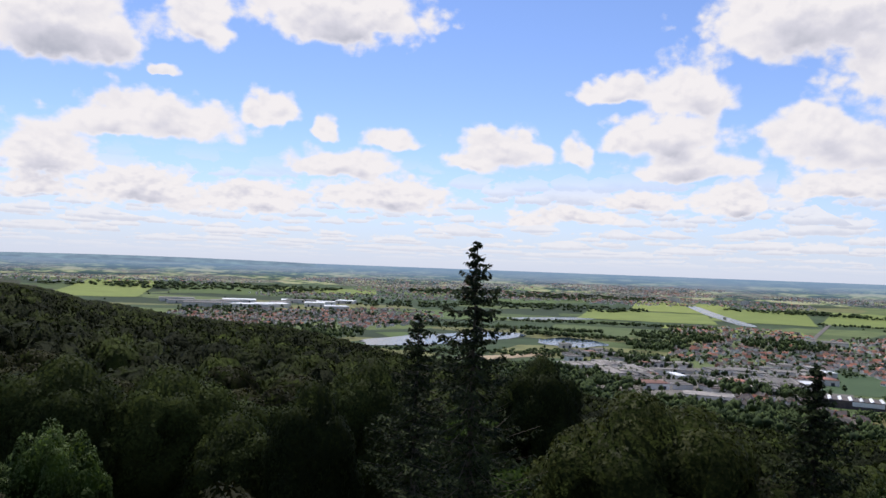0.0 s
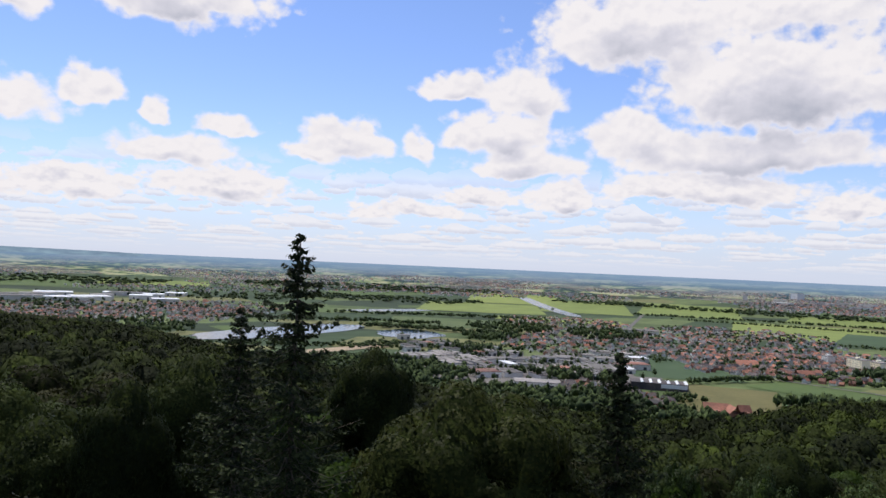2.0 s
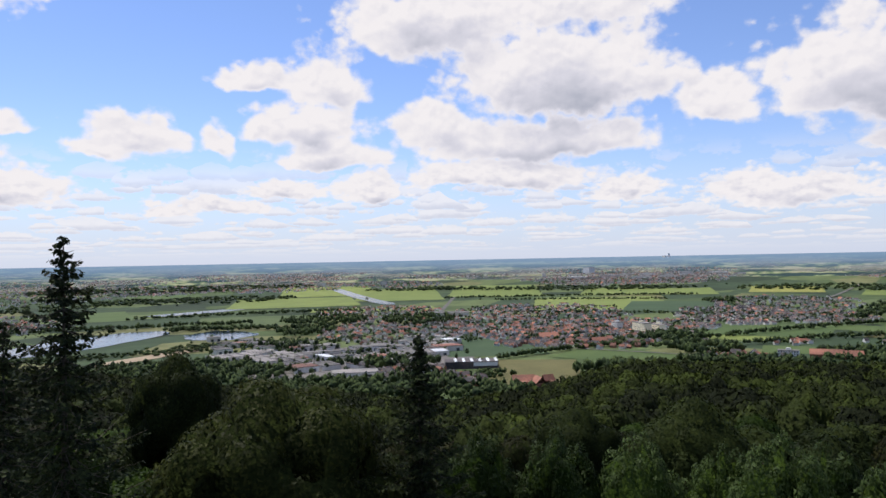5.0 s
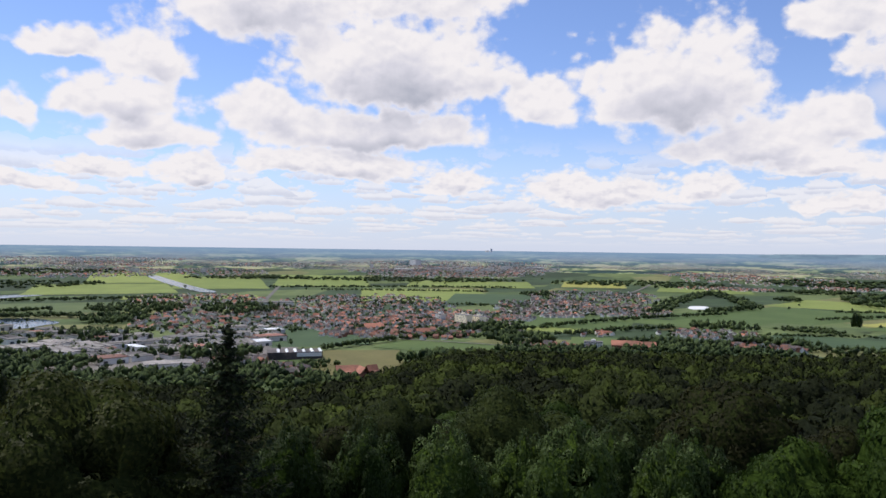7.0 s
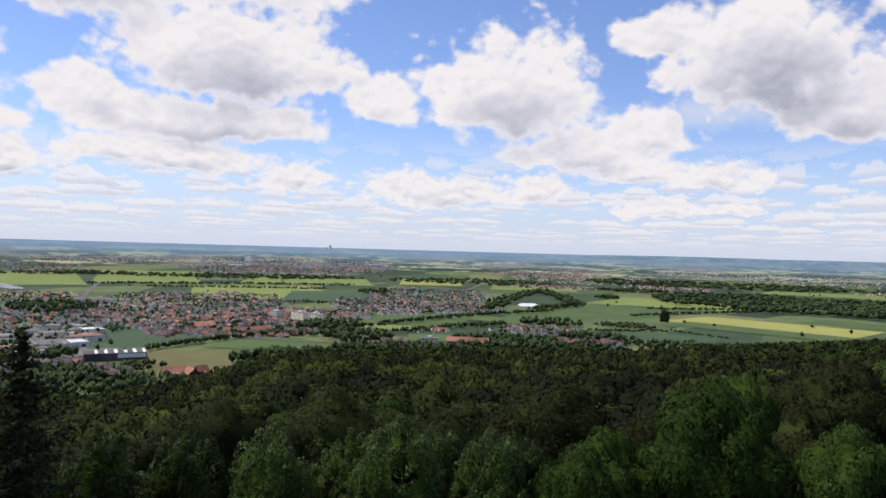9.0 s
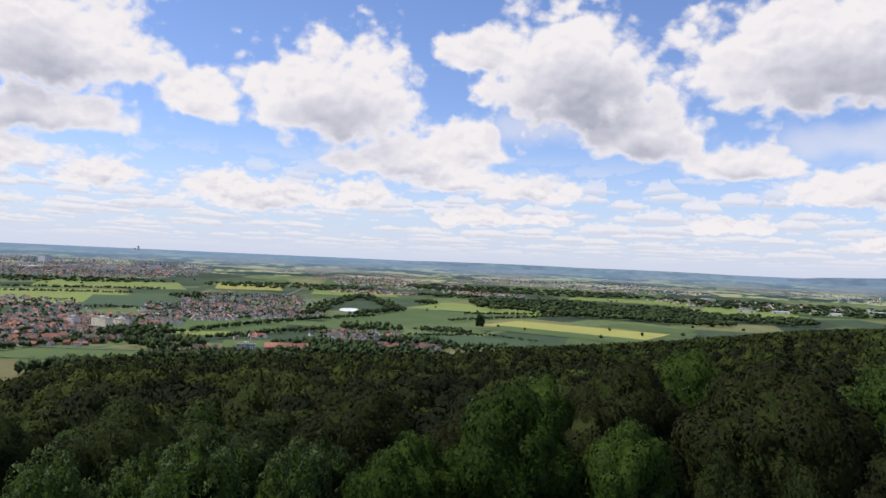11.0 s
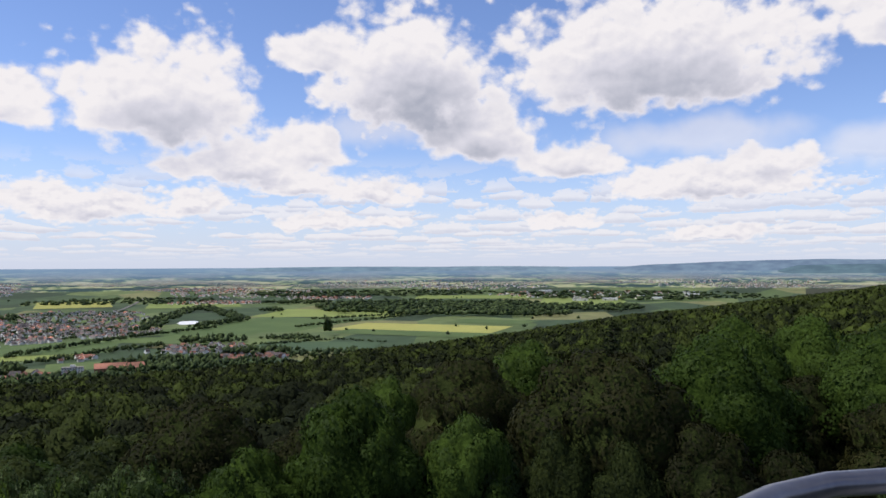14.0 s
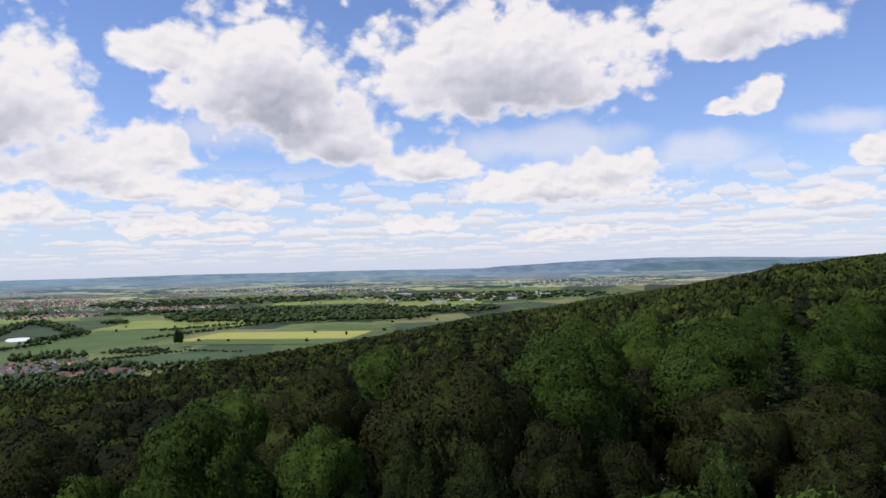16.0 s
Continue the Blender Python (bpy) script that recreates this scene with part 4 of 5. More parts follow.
patch("field", 60.5, 1400, 70, 60, -30, M["crop_olive"], "small brown field", "field", 0.45)
patch("field", 56.0, 2150, 170, 420, 0, M["crop_green"], "green field behind the village", "field", 0.3)
patch("field", 62.0, 2900, 330, 260, 0, M["crop_light"], "pale green field", "field", 0.3)
patch("field", 54.0, 3150, 260, 330, 0, M["crop_yellow"], "yellow-green field far off", "field", 0.3)
patch("field", 17.5, 2600, 420, 520, 0, M["crop_light"], "green meadow beyond the lakes", "field")
patch("field", 15.0, 1850, 300, 300, 0, M["grass"], "meadow between the lakes", "field", 0.2)
patch("field", 23.5, 2150, 360, 160, 0, M["crop_light"], "strip of light meadow", "field", 0.3)
patch("field", 20.0, 3500, 420, 600, 0, M["crop_light"], "pale meadow far off", "field", 0.2)
patch("field", 2.5, 2250, 260, 420, 0, M["crop_green"], "green field behind the lake", "field")
patch("field", -1.0, 1490, 70, 160, 20, M["crop_green"], "small green field by the wood", "field", 0.3)
patch("field", -22.5, 3500, 330, 1000, -8, M["crop_light"], "pale green field on the rise", "field", 0.3)
patch("field", -15.0, 3600, 420, 500, 0, M["crop_green"], "green field on the plain", "field", 0.2)
patch("field", -7.0, 3800, 500, 300, 0, M["crop_light"], "pale field on the plain", "field", 0.2)
patch("field", 8.0, 3400, 320, 200, 0, M["crop_green"], "green field far off", "field", 0.2)
patch("field", 97.0, 3300, 420, 260, 0, M["crop_green"], "green field beyond the ridge", "field", 0.2)
patch("field", 83.0, 3400, 520, 200, 0, M["crop_light"], "pale field behind the far wood", "field", 0.2)

patch("lake", 2.6, 1480, 450, 150, 49, M["water"], "bright lake reflecting the sky", "lake", 0.5, 0.75)
patch("lake", 12.0, 1500, 132, 185, 0, M["water"], "small blue lake", "lake", 0.5, 0.9)
patch("lake", 10.5, 2245, 350, 95, 39, M["water"], "far narrow lake", "lake", 0.5, 0.8)
patch("pond", 61.6, 1990, 52, 130, 0, M["roof_white"], "white sheeted pit with pale banks", "pit", 0.5, 0.7)
patch("river", 22.4, 2900, 58, 1000, 12, M["water"], "pale river bend on the plain", "river", 0.5, 0.3)
patch("sand_pit", 7.0, 1200, 205, 40, 44, M["sand"], "bare sandy strip by the lakes", "sand", 0.5, 0.6)
patch("yard", 21.5, 1040, 330, 330, 0, M["asphalt"], "paved yards of the works", "yard", 0.15, 0.9)
patch("road", 29.5, 2500, 12, 1300, -3, M["asphalt"], "straight country road", "road", 0.6)
patch("road", 42.0, 1120, 220, 6, -22, M["asphalt"], "lane between the fields", "road", 0.7)
patch("road", 57.5, 2900, 10, 900, -8, M["asphalt"], "country road far off", "road", 0.6)


# ---- houses ----
def box(bm, x0, x1, y0, y1, z0, z1):
    v = [bm.verts.new(p) for p in ((x0, y0, z0), (x1, y0, z0), (x1, y1, z0), (x0, y1, z0), (x0, y0, z1), (x1, y0, z1), (x1, y1, z1), (x0, y1, z1))]
    for q in ((0, 1, 5, 4), (1, 2, 6, 5), (2, 3, 7, 6), (3, 0, 4, 7), (4, 5, 6, 7), (3, 2, 1, 0)):
        bm.faces.new([v[i] for i in q])


def gable(bm, w, l, z0, z1, over=0.5, thick=0.3):
    """A pitched roof with its ridge along x."""
    for s in (1, -1):
        prof = [(s * (l / 2 + over), z0 - 0.3), (0, z1), (0, z1 + thick), (s * (l / 2 + over), z0 - 0.3 + thick)]
        a = [bm.verts.new((-w / 2 - over, y, z)) for y, z in prof]
        b = [bm.verts.new((w / 2 + over, y, z)) for y, z in prof]
        for k in range(4):
            q = [a[k], a[(k + 1) % 4], b[(k + 1) % 4], b[k]]
            bm.faces.new(q if s > 0 else q[::-1])
        bm.faces.new(a if s < 0 else a[::-1])
        bm.faces.new(b if s > 0 else b[::-1])


def house(w, l, eaves, ridge, wall, roof, label):
    ob = tagged(new("house"), label, "house", "houses of the town")
    bm = bmesh.new()
    box(bm, -w / 2, w / 2, -l / 2, l / 2, -0.5, eaves)
    for s in (1, -1):
        a, b, c = (bm.verts.new(p) for p in ((s * w / 2, -l / 2, eaves), (s * w / 2, l / 2, eaves), (s * w / 2, 0, ridge)))
        bm.faces.new((a, b, c) if s > 0 else (a, c, b))
    part("wall", bm, wall, ob)
    bm = bmesh.new()
    gable(bm, w, l, eaves, ridge)
    roof_ob = part("roof", bm, roof, ob)
    bm = bmesh.new()
    box(bm, w * 0.18, w * 0.18 + 0.8, -0.4, 0.4, ridge - 1.2, ridge + 1.0)
    part("chimney", bm, M["wall_brick"], roof_ob)
    for s in (1, -1):
        for k in (-0.28, 0.0, 0.28):
            bm = bmesh.new()
            box(bm, k * w - 0.7, k * w + 0.7, s * l / 2 - 0.05, s * l / 2 + 0.06, eaves - 2.2, eaves - 0.8)
            part("window", bm, M["glass"], ob)
    return ob


HOUSES = [
    house(12, 9, 5.0, 9.5, M["wall"], M["roof_red"], "white rendered house with a red tiled roof"),
    house(10, 9, 4.2, 8.8, M["wall"], M["roof_red"], "small white house with a red tiled roof"),
    house(14, 10, 6.0, 10.5, M["wall"], M["roof_dark"], "white house with a dark grey roof"),
    house(11, 9, 4.5, 9.0, M["wall_brick"], M["roof_red"], "brick house with a red tiled roof"),
    house(11, 9, 4.8, 9.2, M["wall"], M["roof_dark"], "pale house with a dark slate roof"),
    house(16, 10, 6.5, 11.0, M["wall_brick"], M["roof_dark"], "long brick house with a brown roof"),
]
built = set()
plots, far_plots, green_spots = [], [], []


def town(az, d, half_az, half_d, n, red, trees=1.0):
    """Houses in an oval quarter of the town, along loosely bent streets, with garden trees between them."""
    n = int(n * 1.35)
    k = 0
    turn0 = random.uniform(0, 90)
    tries = 0
    while k < n and tries < n * 6:
        tries += 1
        p, q = random.uniform(-1, 1), random.uniform(-1, 1)
        if p * p + q * q > 1.0 - 0.35 * noise.noise((p * 2 + az, q * 2, d)):
            continue
        a, dd = az + p * half_az, d + q * half_d
        x, y, z, s = spot(a, dd)
        if hill(x, y) > 3 or noise.noise((x / 90, y / 90, 2)) > 0.38:
            continue
        street = turn0 + 40 * noise.noise((x / 300, y / 300, 9)) + random.choice((0, 90)) + random.gauss(0, 6)
        plots.append((x, y, z, s, street, random.random() < 0.72 * red, dd))
        k += 1
    for _ in range(int(n * 1.3 * trees)):
        p, q = random.uniform(-0.8, 0.8), random.uniform(-0.8, 0.8)
        x, y, z, s = spot(az + p * half_az, max(300, d + q * half_d))
        if hill(x, y) < 3:
            green_spots.append((x, y, z - 0.5, random.uniform(6, 11) * s, random.uniform(5, 8.5) * s))


town(36.5, 1700, 7.5, 560, 420, 0.75)
town(40.0, 1330, 5.5, 200, 210, 0.8)
town(45.5, 1520, 4.0, 170, 110, 0.45)
town(50.5, 1830, 4.6, 270, 210, 0.35)
town(54.0, 2250, 5.0, 420, 260, 0.35)
town(56.5, 1790, 3.2, 170, 110, 0.35)
town(25.0, 1480, 6.5, 260, 200, 0.6)
town(24.0, 2000, 5.0, 260, 150, 0.8)
town(30.2, 845, 2.4, 50, 26, 0.6)
town(26.5, 905, 3.0, 45, 22, 0.3)
town(51.0, 1060, 3.0, 45, 34, 0.7)
town(62.5, 1330, 3.8, 75, 44, 0.45)
town(65.0, 1190, 2.6, 60, 24, 0.55)
town(69.0, 1190, 2.0, 35, 10, 0.6)
town(54.0, 1270, 1.4, 40, 10, 0.8)
town(47.8, 1200, 1.2, 60, 8, 0.4)
town(-9.5, 1900, 9.0, 330, 420, 0.6, 0.6)
town(-14.0, 1780, 5.5, 200, 130, 0.7, 0.6)
town(-2.0, 2100, 4.0, 320, 150, 0.5, 0.6)
town(4.0, 4300, 9.0, 900, 320, 0.5)
town(16.0, 4300, 6.0, 800, 260, 0.6)
town(25.0, 4300, 4.0, 600, 120, 0.6)
town(44.0, 5200, 7.0, 1400, 420, 0.5)
town(-22.0, 5000, 9.0, 900, 160, 0.4)
town(-5.0, 3300, 8.0, 350, 140, 0.4)
town(66.0, 4200, 6.0, 700, 150, 0.8)
town(72.0, 3350, 3.5, 160, 90, 0.8)
town(92.0, 3700, 8.0, 500, 130, 0.6)
town(103.0, 6500, 9.0, 1500, 160, 0.3)
town(83.0, 5200, 6.0, 700, 80, 0.5)
town(16.0, 8000, 7.0, 2200, 420, 0.6)
town(18.5, 6300, 5.0, 900, 260, 0.7)
town(42.0, 4500, 7.0, 900, 420, 0.4)
town(43.0, 7500, 8.0, 2000, 420, 0.4)
town(64.0, 3050, 4.0, 130, 110, 0.85)
town(63.0, 4900, 4.0, 500, 130, 0.7)
town(0.0, 6500, 9.0, 1500, 330, 0.5)
town(78.0, 6500, 7.0, 1200, 130, 0.5)
town(30.0, 6200, 5.0, 900, 160, 0.4)

plots.sort(key=lambda p: p[6])
fv, ff, fi = [], [], []
for i, (x, y, z, s, turn, is_red, dd) in enumerate(plots):
    if i < 290:
        h = random.choice((HOUSES[0], HOUSES[1], HOUSES[3]) if is_red else (HOUSES[2], HOUSES[4], HOUSES[5]))
        k = random.uniform(0.58, 0.82)
        m = Matrix.Translation((x, y, z + 0.3)) @ Matrix.Rotation(turn * RAD, 4, "Z") @ Matrix.Diagonal((k, k, k, 1))
        if h.name in built:
            copy_thing(h, m @ Matrix.Diagonal([1 / q for q in h.scale] + [1]))
        else:
            built.add(h.name)
            h.matrix_basis = m
        continue
    far = 1.0 + 0.35 * ease((dd - 2500) / 2500)
    s *= far
    w, l = random.uniform(6.5, 11) * s, random.uniform(6, 8) * s
    e, r = random.uniform(2.8, 4.5) * s, random.uniform(5.5, 7.5) * s
    c, sn = math.cos(turn * RAD), math.sin(turn * RAD)
    b = len(fv)
    for px, py, pz in ((-w, -l, -1), (w, -l, -1), (w, l, -1), (-w, l, -1), (-w, -l, e), (w, -l, e), (w, l, e), (-w, l, e), (-w, 0, r), (w, 0, r)):
        fv.append((x + (px * c - py * sn) / 2, y + (px * sn + py * c) / 2, z + pz))
    ff += [(b, b + 1, b + 5, b + 4), (b + 2, b + 3, b + 7, b + 6), (b + 1, b + 2, b + 6, b + 9, b + 5), (b + 3, b, b + 4, b + 8, b + 7)]
    fi += [0] * 4
    b = len(fv)
    o = 0.55 * s
    for px, py, pz in ((-w - o, -l - o, e - 0.3 * s), (w + o, -l - o, e - 0.3 * s), (w + o, 0, r + 0.15 * s), (-w - o, 0, r + 0.15 * s), (w + o, l + o, e - 0.3 * s), (-w - o, l + o, e - 0.3 * s)):
        fv.append((x + (px * c - py * sn) / 2, y + (px * sn + py * c) / 2, z + pz))
    ff += [(b, b + 1, b + 2, b + 3), (b + 3, b + 2, b + 4, b + 5)]
    fi += [1 if is_red else 2] * 2
tagged(new("far_houses", mesh_from("far_houses", fv, ff, [M["wall"], M["roof_red"], M["roof_dark"]], fi)), "many small red and dark roofed houses of the plain", "houses", kind="stuff")


# ---- halls and large buildings ----
def hall(az, d, across, along, high, turn, roof, label, lights=0, wall="wall"):
    """A flat-roofed works hall: walls, a roof with a raised edge, and strips of roof light."""
    x, y, z, s = spot(az, d)
    ob = tagged(new("works_hall"), label, "hall", "halls of the works")
    ob.matrix_basis = Matrix.Translation((x, y, z + 0.3)) @ Matrix.Rotation((-az + turn) * RAD, 4, "Z") @ Matrix.Diagonal((s, s, s, 1))
    w, l = across / 2, along / 2
    bm = bmesh.new()
    box(bm, -w, w, -l, l, -1, high)
    part("wall", bm, M[wall], ob)
    bm = bmesh.new()
    box(bm, -w - 0.3, w + 0.3, -l - 0.3, l + 0.3, high + 0.01, high + 0.7)
    part("roof", bm, M[roof], ob)
    for k in range(lights):
        px = -w + (k + 0.5) * across / lights
        bm = bmesh.new()
        v = [bm.verts.new(p) for p in ((px - 1.6, -l * 0.85, high + 0.7), (px + 1.6, -l * 0.85, high + 0.7), (px + 1.6, l * 0.85, high + 0.7), (px - 1.6, l * 0.85, high + 0.7), (px, -l * 0.85, high + 1.9), (px, l * 0.85, high + 1.9))]
        for q in ((0, 1, 4), (1, 2, 5, 4), (2, 3, 5), (3, 0, 4, 5)):
            bm.faces.new([v[i] for i in q])
        part("roof_light", bm, M["roof_flat"], ob)
    for k in (-0.3, 0.3):
        bm = bmesh.new()
        box(bm, k * across - 2.5, k * across + 2.5, -l - 0.08, -l + 0.05, 0, high * 0.6)
        part("gate", bm, M["glass"], ob)
    return ob


GREY = "low grey flat-roofed works hall"
random.seed(5)
for k in range(96):
    a = random.uniform(11.5, 29.5)
    dd = 1270 - (a - 12) * 4 + random.uniform(-1, 1) * 150 - 150 * math.sin((a - 12) / 17.5 * math.pi)
    hall(a, dd, random.uniform(14, 44), random.uniform(12, 34), random.uniform(4, 8), random.choice((0, 90)) + 25 + random.uniform(-6, 6), random.choice(("roof_flat", "roof_flat", "roof_flat", "roof_dark", "roof_flat", "roof_white") if k % 3 else ("roof_flat", "roof_red")), GREY, random.choice((0, 0, 0, 3)))
    for j in range(4):
        x, y, z, s = spot(a + random.gauss(0, 1.2), dd + random.gauss(0, 45))
        green_spots.append((x, y, z - 0.5, random.uniform(7, 13), random.uniform(7, 12)))
hall(13.0, 1110, 70, 42, 7, 20, "roof_flat", "wide pale works hall with a light roof", 4)
hall(16.0, 1075, 70, 40, 7, 20, "roof_flat", GREY, 5)
hall(26.5, 1075, 56, 60, 7, 10, "roof_flat", GREY, 5)
hall(22.0, 905, 56, 30, 6, 4, "roof_flat", "flat brown-grey works hall by the wood", 0)
hall(29.5, 1830, 90, 60, 9, 0, "roof_flat", "grey-blue hall in the town", 4)
for k in range(16):
    hall(-18 + k * 0.85 + random.uniform(-0.3, 0.3), random.uniform(2250, 2700), random.uniform(60, 130), random.uniform(40, 90), random.uniform(8, 13), random.uniform(-12, 12), random.choice(("roof_white", "roof_white", "roof_flat")), "large pale works hall beyond the town", 0)
for k in range(14):
    hall(random.uniform(36, 52), random.uniform(4600, 6200), random.uniform(60, 150), random.uniform(40, 90), random.uniform(10, 18), 0, random.choice(("roof_white", "roof_flat")), "large pale hall far off on the plain", 0)
for k in range(8):
    hall(random.uniform(86, 102), random.uniform(3000, 4200), random.uniform(40, 90), random.uniform(30, 60), 9, 0, random.choice(("roof_white", "roof_flat")), "pale hall beyond the ridge", 0)


def saw_hall(az, d):
    """A long hall whose dark roof carries white sawtooth ridges."""
    x, y, z, s = spot(az, d)
    ob = tagged(new("sawtooth_hall"), "dark hall with white sawtooth roof ridges", "hall", "halls of the works")
    ob.matrix_basis = Matrix.Translation((x, y, z + 0.3)) @ Matrix.Rotation((-az + 4) * RAD, 4, "Z")
    bm = bmesh.new()
    box(bm, -34, 34, -16, 16, -1, 8)
    part("wall", bm, M["roof_dark"], ob)
    bm = bmesh.new()
    box(bm, -34.4, 34.4, -16.4, 16.4, 8.01, 8.6)
    part("roof", bm, M["roof_dark"], ob)
    for k in range(6):
        px = -22 + k * 10.5
        bm = bmesh.new()
        v = [bm.verts.new(p) for p in ((px, -15, 8.6), (px + 3.6, -15, 8.6), (px + 3.6, 15, 8.6), (px, 15, 8.6), (px + 3.2, -15, 9.8), (px + 3.2, 15, 9.8))]
        for q in ((0, 1, 4), (1, 2, 5, 4), (2, 3, 5), (3, 0, 4, 5)):
            bm.faces.new([v[i] for i in q])
        part("roof_ridge", bm, M["roof_white"], ob)
    bm = bmesh.new()
    box(bm, 2, 33, -16.3, -16.0, 3, 7.8)
    part("white_front", bm, M["roof_white"], ob)


saw_hall(31.0, 960)


def long_red(az, d, w, l, turn, label):
    x, y, z, s = spot(az, d)
    ob = tagged(new("red_roofed_building"), label, "building")
    ob.matrix_basis = Matrix.Translation((x, y, z + 0.3)) @ Matrix.Rotation((-az + turn) * RAD, 4, "Z")
    bm = bmesh.new()
    box(bm, -w / 2, w / 2, -l / 2, l / 2, -1, 4.5)
    part("wall", bm, M["wall_brick"], ob)
    bm = bmesh.new()
    gable(bm, w, l, 4.5, 10.5, 0.8)
    part("roof", bm, M["roof_red"], ob)
    bm = bmesh.new()
    box(bm, -w * 0.15, w * 0.1, -l / 2 - 7, -l / 2 + 3, -1, 5)
    part("wing", bm, M["wall_brick"], ob)


long_red(35.0, 822, 24, 16, 10, "brick farmhouse with a bright red roof")
long_red(36.2, 812, 18, 12, -70, "barn with a bright red roof")
long_red(36.9, 825, 12, 9, 30, "small barn with a red roof")
long_red(56.4, 1110, 40, 20, 0, "long low building with a bright red roof")
long_red(57.9, 1105, 26, 18, 8, "second red-roofed low building")
long_red(37.0, 1290, 34, 18, 15, "large red-roofed school building")
long_red(41.0, 1215, 36, 16, 30, "red-roofed terrace of houses")


def block(az, d, w, l, high, storeys, bays, wall, turn, label, name="apartment_block"):
    """A block of flats: body, roof edge, and a window for every bay and storey."""
    x, y, z, s = spot(az, d)
    ob = tagged(new(name), label, "apartment block")
    ob.matrix_basis = Matrix.Translation((x, y, z + 0.3)) @ Matrix.Rotation((-az + turn) * RAD, 4, "Z") @ Matrix.Diagonal((s, s, s, 1))
    bm = bmesh.new()
    box(bm, -w / 2, w / 2, -l / 2, l / 2, -1, high)
    part("wall", bm, wall, ob)
    bm = bmesh.new()
    box(bm, -w / 2 - 0.3, w / 2 + 0.3, -l / 2 - 0.3, l / 2 + 0.3, high + 0.01, high + 0.8)
    part("roof", bm, M["roof_flat"], ob)
    bm = bmesh.new()
    box(bm, -3, 3, -3, 3, high + 0.8, high + 3.5)
    part("lift_housing", bm, wall, ob)
    for i in range(storeys):
        for j in range(bays):
            px, pz = -w / 2 + (j + 0.5) * w / bays, (i + 0.35) * high / storeys
            bm = bmesh.new()
            box(bm, px - 0.9, px + 0.9, -l / 2 - 0.06, -l / 2 + 0.1, pz, pz + 1.4)
            part("window", bm, M["glass"], ob)


block(44.0, 1385, 46, 14, 19, 6, 9, M["cream"], -62, "cream apartment block of six storeys")
block(45.2, 1400, 34, 14, 15, 5, 7, M["cream"], -62, "lower cream apartment block")
block(42.2, 1440, 22, 12, 15, 5, 7, M["wall"], -60, "pale apartment block in the town")
block(54.0, 1095, 26, 12, 9, 3, 8, M["wall"], -5, "pale three-storey block with bluish bands")
block(40.2, 6600, 85, 60, 52, 8, 8, M["roof_white"], -55, "large white block far off on the plain", "far_block")
block(36.8, 5600, 30, 20, 30, 6, 4, M["wall"], 0, "white block far off on the plain", "far_block")
block(24.3, 4300, 40, 20, 24, 5, 5, M["wall"], 0, "white block in a far town", "far_block")
block(19.5, 4300, 50, 20, 22, 5, 5, M["wall"], 0, "pale block in a far town", "far_block")


# cooling tower with its steam at the horizon
x, y, z, s = spot(46.1, 30000)
tower = tagged(new("cooling_tower"), "pale cooling tower far off at the horizon", "tower")
tower.location = (x, y, H - 9)
bm = bmesh.new()
tube(bm, [(0, 0, 0), (0, 0, 12), (0, 0, 20), (0, 0, 24)], [9, 6.5, 6.2, 6.8], 20)
part("shell", bm, M["roof_white"], tower)
bm = bmesh.new()
tube(bm, [(-30, 8, 0), (-30, 8, 11)], [13, 12], 4)
part("boiler_house", bm, M["wall"], tower)


# ---- hedges, woods and single trees on the plain ----
def hedge(az0, d0, az1, d1, n, wide, high, jitter=3.0):
    n = int(n * 1.5)
    for k in range(n):
        q = (k + random.random()) / n
        x, y, z, s = spot(az0 + (az1 - az0) * q, d0 + (d1 - d0) * q)
        green_spots.append((x + random.gauss(0, jitter * s), y + random.gauss(0, jitter * s), z - 0.5, wide * s * random.uniform(0.7, 1.3), high * s * random.uniform(0.7, 1.25)))


def copse(az, d, half_az, half_d, n, wide=12, high=14):
    n = int(n * 1.4)
    for k in range(n):
        a, q = random.uniform(0, 6.283), math.sqrt(random.random())
        k2 = 1 + 0.35 * noise.noise((math.cos(a) * 1.5 + az, math.sin(a) * 1.5, d))
        x, y, z, s = spot(az + half_az * q * k2 * math.cos(a), d + half_d * q * k2 * math.sin(a))
        if hill(x, y) < 5:
            green_spots.append((x, y, z - 0.5, wide * s * random.uniform(0.7, 1.3), high * s * random.uniform(0.7, 1.25)))


hedge(39.2, 905, 43.0, 925, 26, 11, 15, 5)
hedge(33.0, 1020, 41.5, 1180, 60, 9, 9)
hedge(41.5, 1180, 47.0, 1180, 40, 10, 9, 8)
hedge(47.0, 1240, 63.5, 1780, 130, 10, 10, 5)
hedge(51.5, 1230, 60.0, 1420, 60, 10, 10, 6)
hedge(66.0, 1370, 72.0, 1430, 30, 9, 6)
hedge(69.5, 1750, 78.0, 2080, 70, 9, 8)
hedge(70.5, 2000, 78.5, 2150, 50, 10, 9)
hedge(72.3, 1450, 76.0, 1370, 16, 7, 5)
hedge(58.5, 1750, 62.5, 2700, 110, 16, 14, 16)
hedge(62.5, 2700, 65.5, 2000, 100, 16, 14, 14)
hedge(65.5, 2000, 62.0, 1800, 40, 16, 14, 10)
hedge(29.0, 2650, 48.0, 2750, 120, 12, 10, 14)
hedge(33.0, 2480, 46.0, 2460, 90, 9, 9, 6)
hedge(34.0, 1900, 47.0, 1850, 60, 10, 8, 20)
hedge(6.0, 2050, 22.0, 2100, 110, 14, 10, 18)
hedge(-2.0, 1780, 14.0, 1750, 110, 14, 11, 18)
hedge(8.5, 1640, 16.0, 1600, 80, 14, 11, 12)
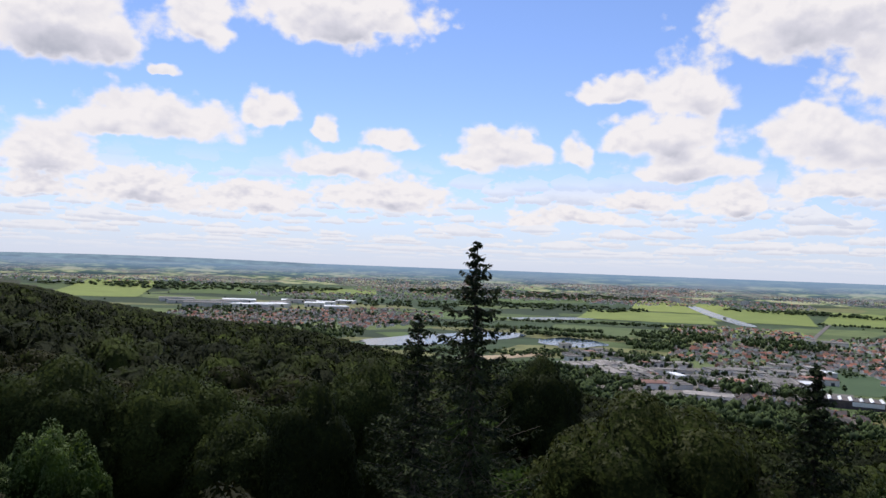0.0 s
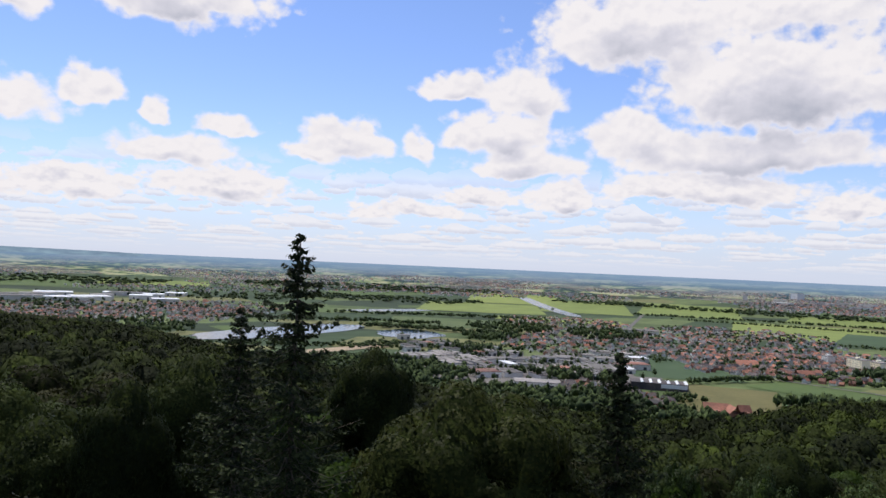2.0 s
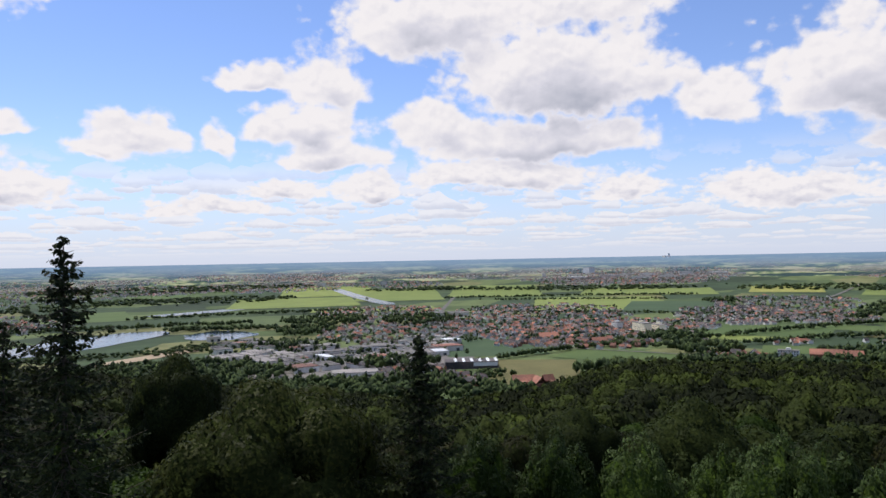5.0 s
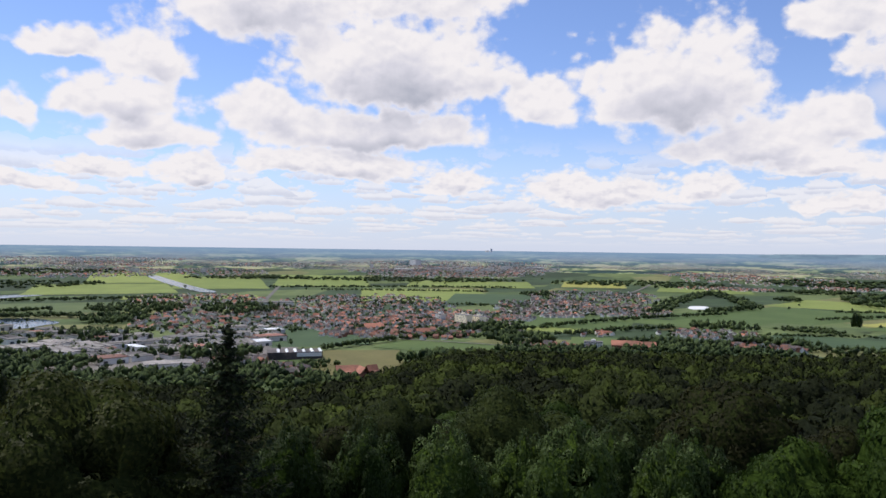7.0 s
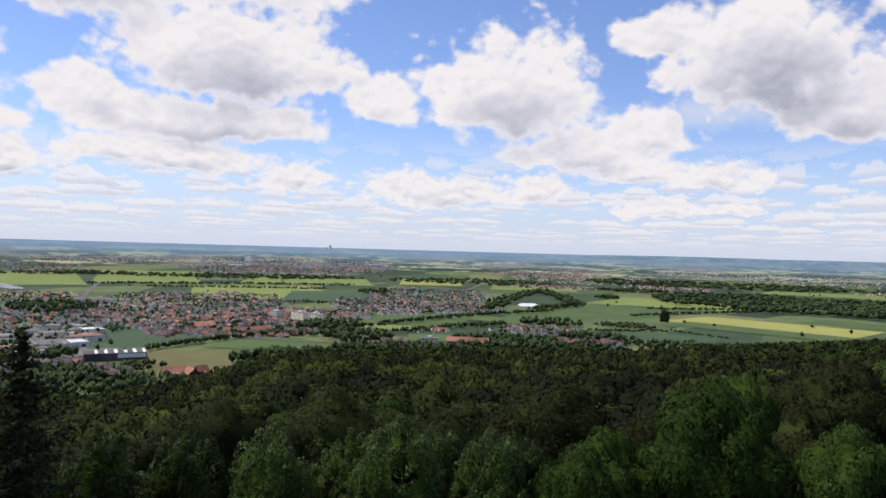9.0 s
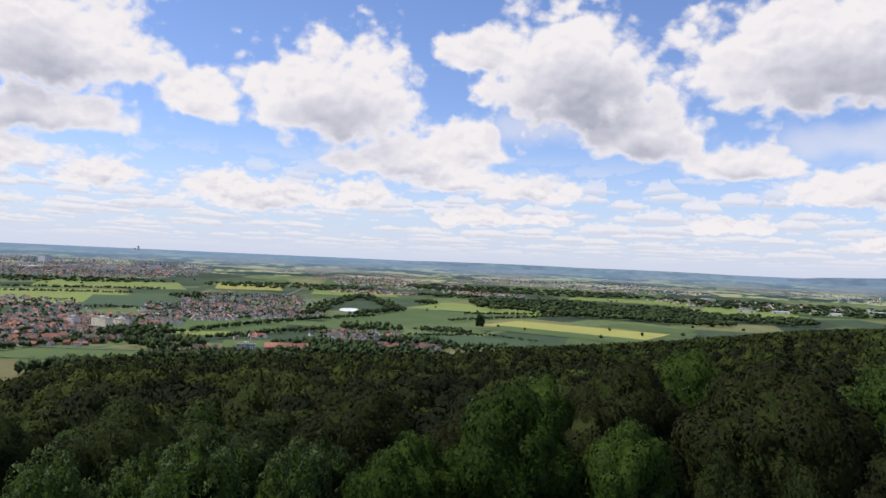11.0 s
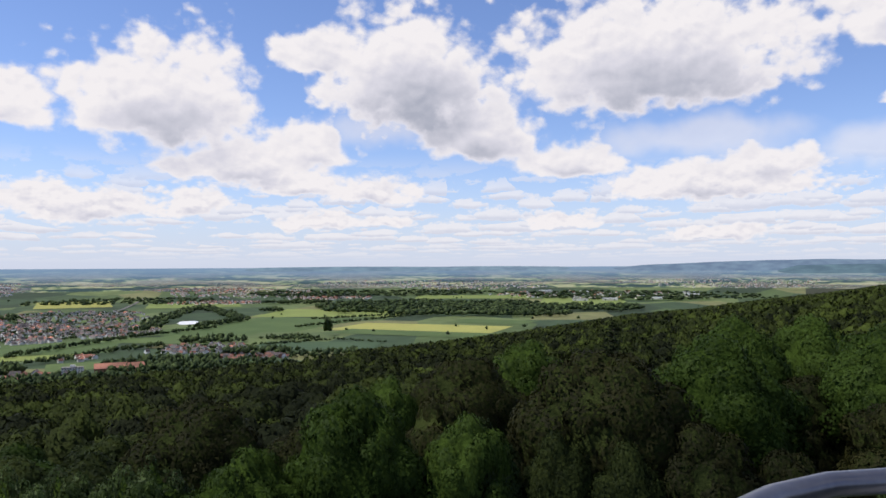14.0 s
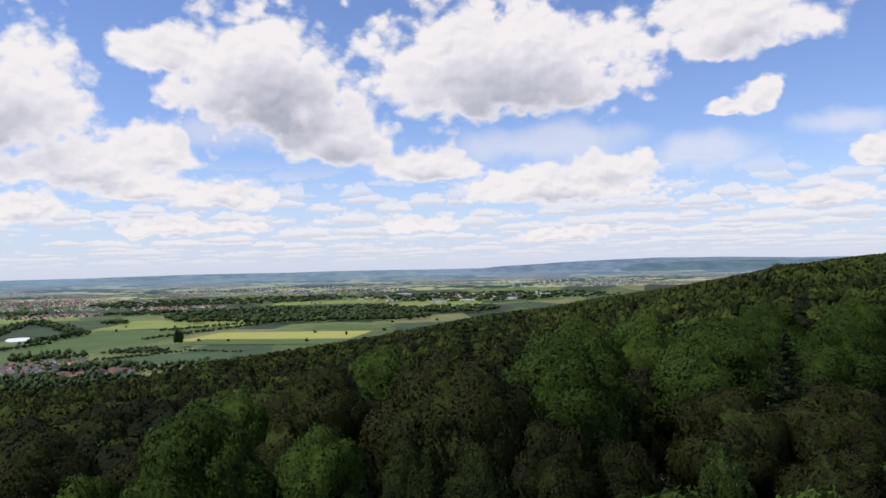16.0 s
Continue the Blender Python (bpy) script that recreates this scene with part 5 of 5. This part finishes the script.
hedge(9.0, 1300, 22.0, 1330, 80, 11, 6, 22)
hedge(-3.0, 1240, 10.5, 1250, 110, 11, 6, 14)
copse(12.0, 1300, 3.0, 30, 60, 10, 6)
copse(18.2, 1500, 2.2, 110, 90)
copse(20.0, 1750, 3.6, 130, 130)
copse(27.0, 1700, 3.2, 150, 110)
copse(17.0, 1230, 2.2, 50, 40)
copse(25.0, 980, 3.6, 40, 60)
copse(32.4, 880, 2.0, 22, 26, 9, 9)
copse(27.5, 840, 2.2, 40, 40, 11, 14)
copse(48.5, 1130, 2.6, 60, 80)
copse(46.0, 1290, 2.2, 60, 70)
copse(49.5, 2350, 1.2, 90, 40)
copse(63.5, 1450, 2.6, 50, 50)
copse(69.0, 1480, 2.4, 40, 60, 11, 9)
copse(66.5, 1230, 3.0, 40, 50)
copse(60.0, 1140, 4.5, 30, 80)
copse(71.8, 1535, 0.25, 10, 9, 14, 36)
copse(80.5, 2500, 9.5, 420, 620, 26, 17)
copse(87.0, 2150, 3.5, 120, 120, 22, 16)
copse(69.5, 2950, 2.5, 120, 60, 24, 15)
copse(67.5, 2420, 0.9, 60, 22, 18, 14)
copse(92.0, 2450, 4.5, 180, 130, 26, 16)
copse(-12.0, 2100, 8.0, 220, 120, 13, 11)
copse(-3.0, 2700, 8.0, 200, 120, 20, 13)
copse(10.0, 2900, 8.0, 220, 170, 24, 13)
copse(40.0, 3350, 9.0, 200, 190, 24, 13)
copse(28.0, 3500, 5.0, 200, 110, 24, 13)
copse(57.0, 3300, 7.0, 260, 170, 24, 13)
copse(75.0, 3900, 10.0, 400, 260, 36, 15)
copse(95.0, 3600, 9.0, 500, 200, 36, 15)
copse(-15.0, 3900, 10.0, 500, 240, 36, 15)
copse(8.0, 4300, 10.0, 500, 200, 36, 15)
copse(-9.0, 1500, 6.0, 130, 150, 13, 13)
for k in range(90):
    a, dd = random.uniform(-32, 105), 1300 * (3.2 ** random.random())
    x, y, z, s = spot(a, dd)
    if hill(x, y) < 3:
        green_spots.append((x, y, z - 0.5, random.uniform(7, 18) * s, random.uniform(6, 13) * s))
copse(8.0, 960, 9.0, 130, 520, 12, 12)
copse(20.0, 800, 9.0, 70, 330, 11, 12)
copse(30.5, 770, 5.5, 45, 130, 11, 12)
copse(44.0, 940, 3.5, 40, 110, 11, 12)
copse(52.0, 1010, 6.0, 35, 150, 11, 12)
copse(62.0, 1090, 6.0, 35, 130, 11, 11)
copse(72.0, 1190, 4.0, 40, 60, 11, 11)
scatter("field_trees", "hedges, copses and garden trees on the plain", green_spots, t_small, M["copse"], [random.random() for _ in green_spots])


# ---- the terrace with its rail ----
RAIL_TOP = H - 0.50
along = Vector((0.764, -0.645, 0.0)).normalized()
inward = Vector((along.y, -along.x, 0.0))
corner = Vector((5.2, -0.05, 0.0))
start = corner - along * 1.3
deck_z = H - 1.62


def bar(name, path, r, parent, mat=M["steel"]):
    bm = bmesh.new()
    tube(bm, path, [r] * len(path), 14)
    ob = part(name, bm, mat, parent)
    for f in ob.data.polygons:
        f.use_smooth = len(f.vertices) == 4
    return ob


# the rail bends round the end of the terrace
BEND = [(4.20, 0.70), (4.55, 0.43), (4.85, 0.20), (5.12, -0.01), (5.38, -0.22), (5.56, -0.45), (5.66, -0.72), (5.68, -1.00), (5.58, -1.34), (5.34, -1.72), (4.97, -2.12), (4.50, -2.50)]
rail = tagged(new("railing"), "dark glossy steel tube railing of the viewing terrace", "railing")
bar("handrail", [(x, y, RAIL_TOP - 0.045) for x, y in BEND], 0.045, rail)
for h in (0.32, 0.62):
    bar("crossbar", [(x, y, RAIL_TOP - h) for x, y in BEND], 0.014, rail)
for x, y in BEND[::3] + BEND[-1:]:
    bar("post", [(x, y, deck_z), (x, y, RAIL_TOP - 0.06)], 0.022, rail)

c = start * 0.5 + corner * 0.5 + inward * 2.0
terrace = new("terrace")
tagged(terrace, "plain concrete viewing terrace on the hilltop", "terrace", kind="structure")
terrace.matrix_basis = Matrix.Translation((c.x, c.y, 0)) @ Matrix.Rotation(math.atan2(along.y, along.x), 4, "Z")
bm = bmesh.new()
box(bm, -6.0, 2.0, -2.3, 2.2, deck_z - 0.25, deck_z)
part("deck", bm, M["deck"], terrace)
bm = bmesh.new()
box(bm, -5.7, 1.7, -2.0, 1.9, land(c.x, c.y) - 2, deck_z - 0.25)
part("tower_wall", bm, M["deck"], terrace)
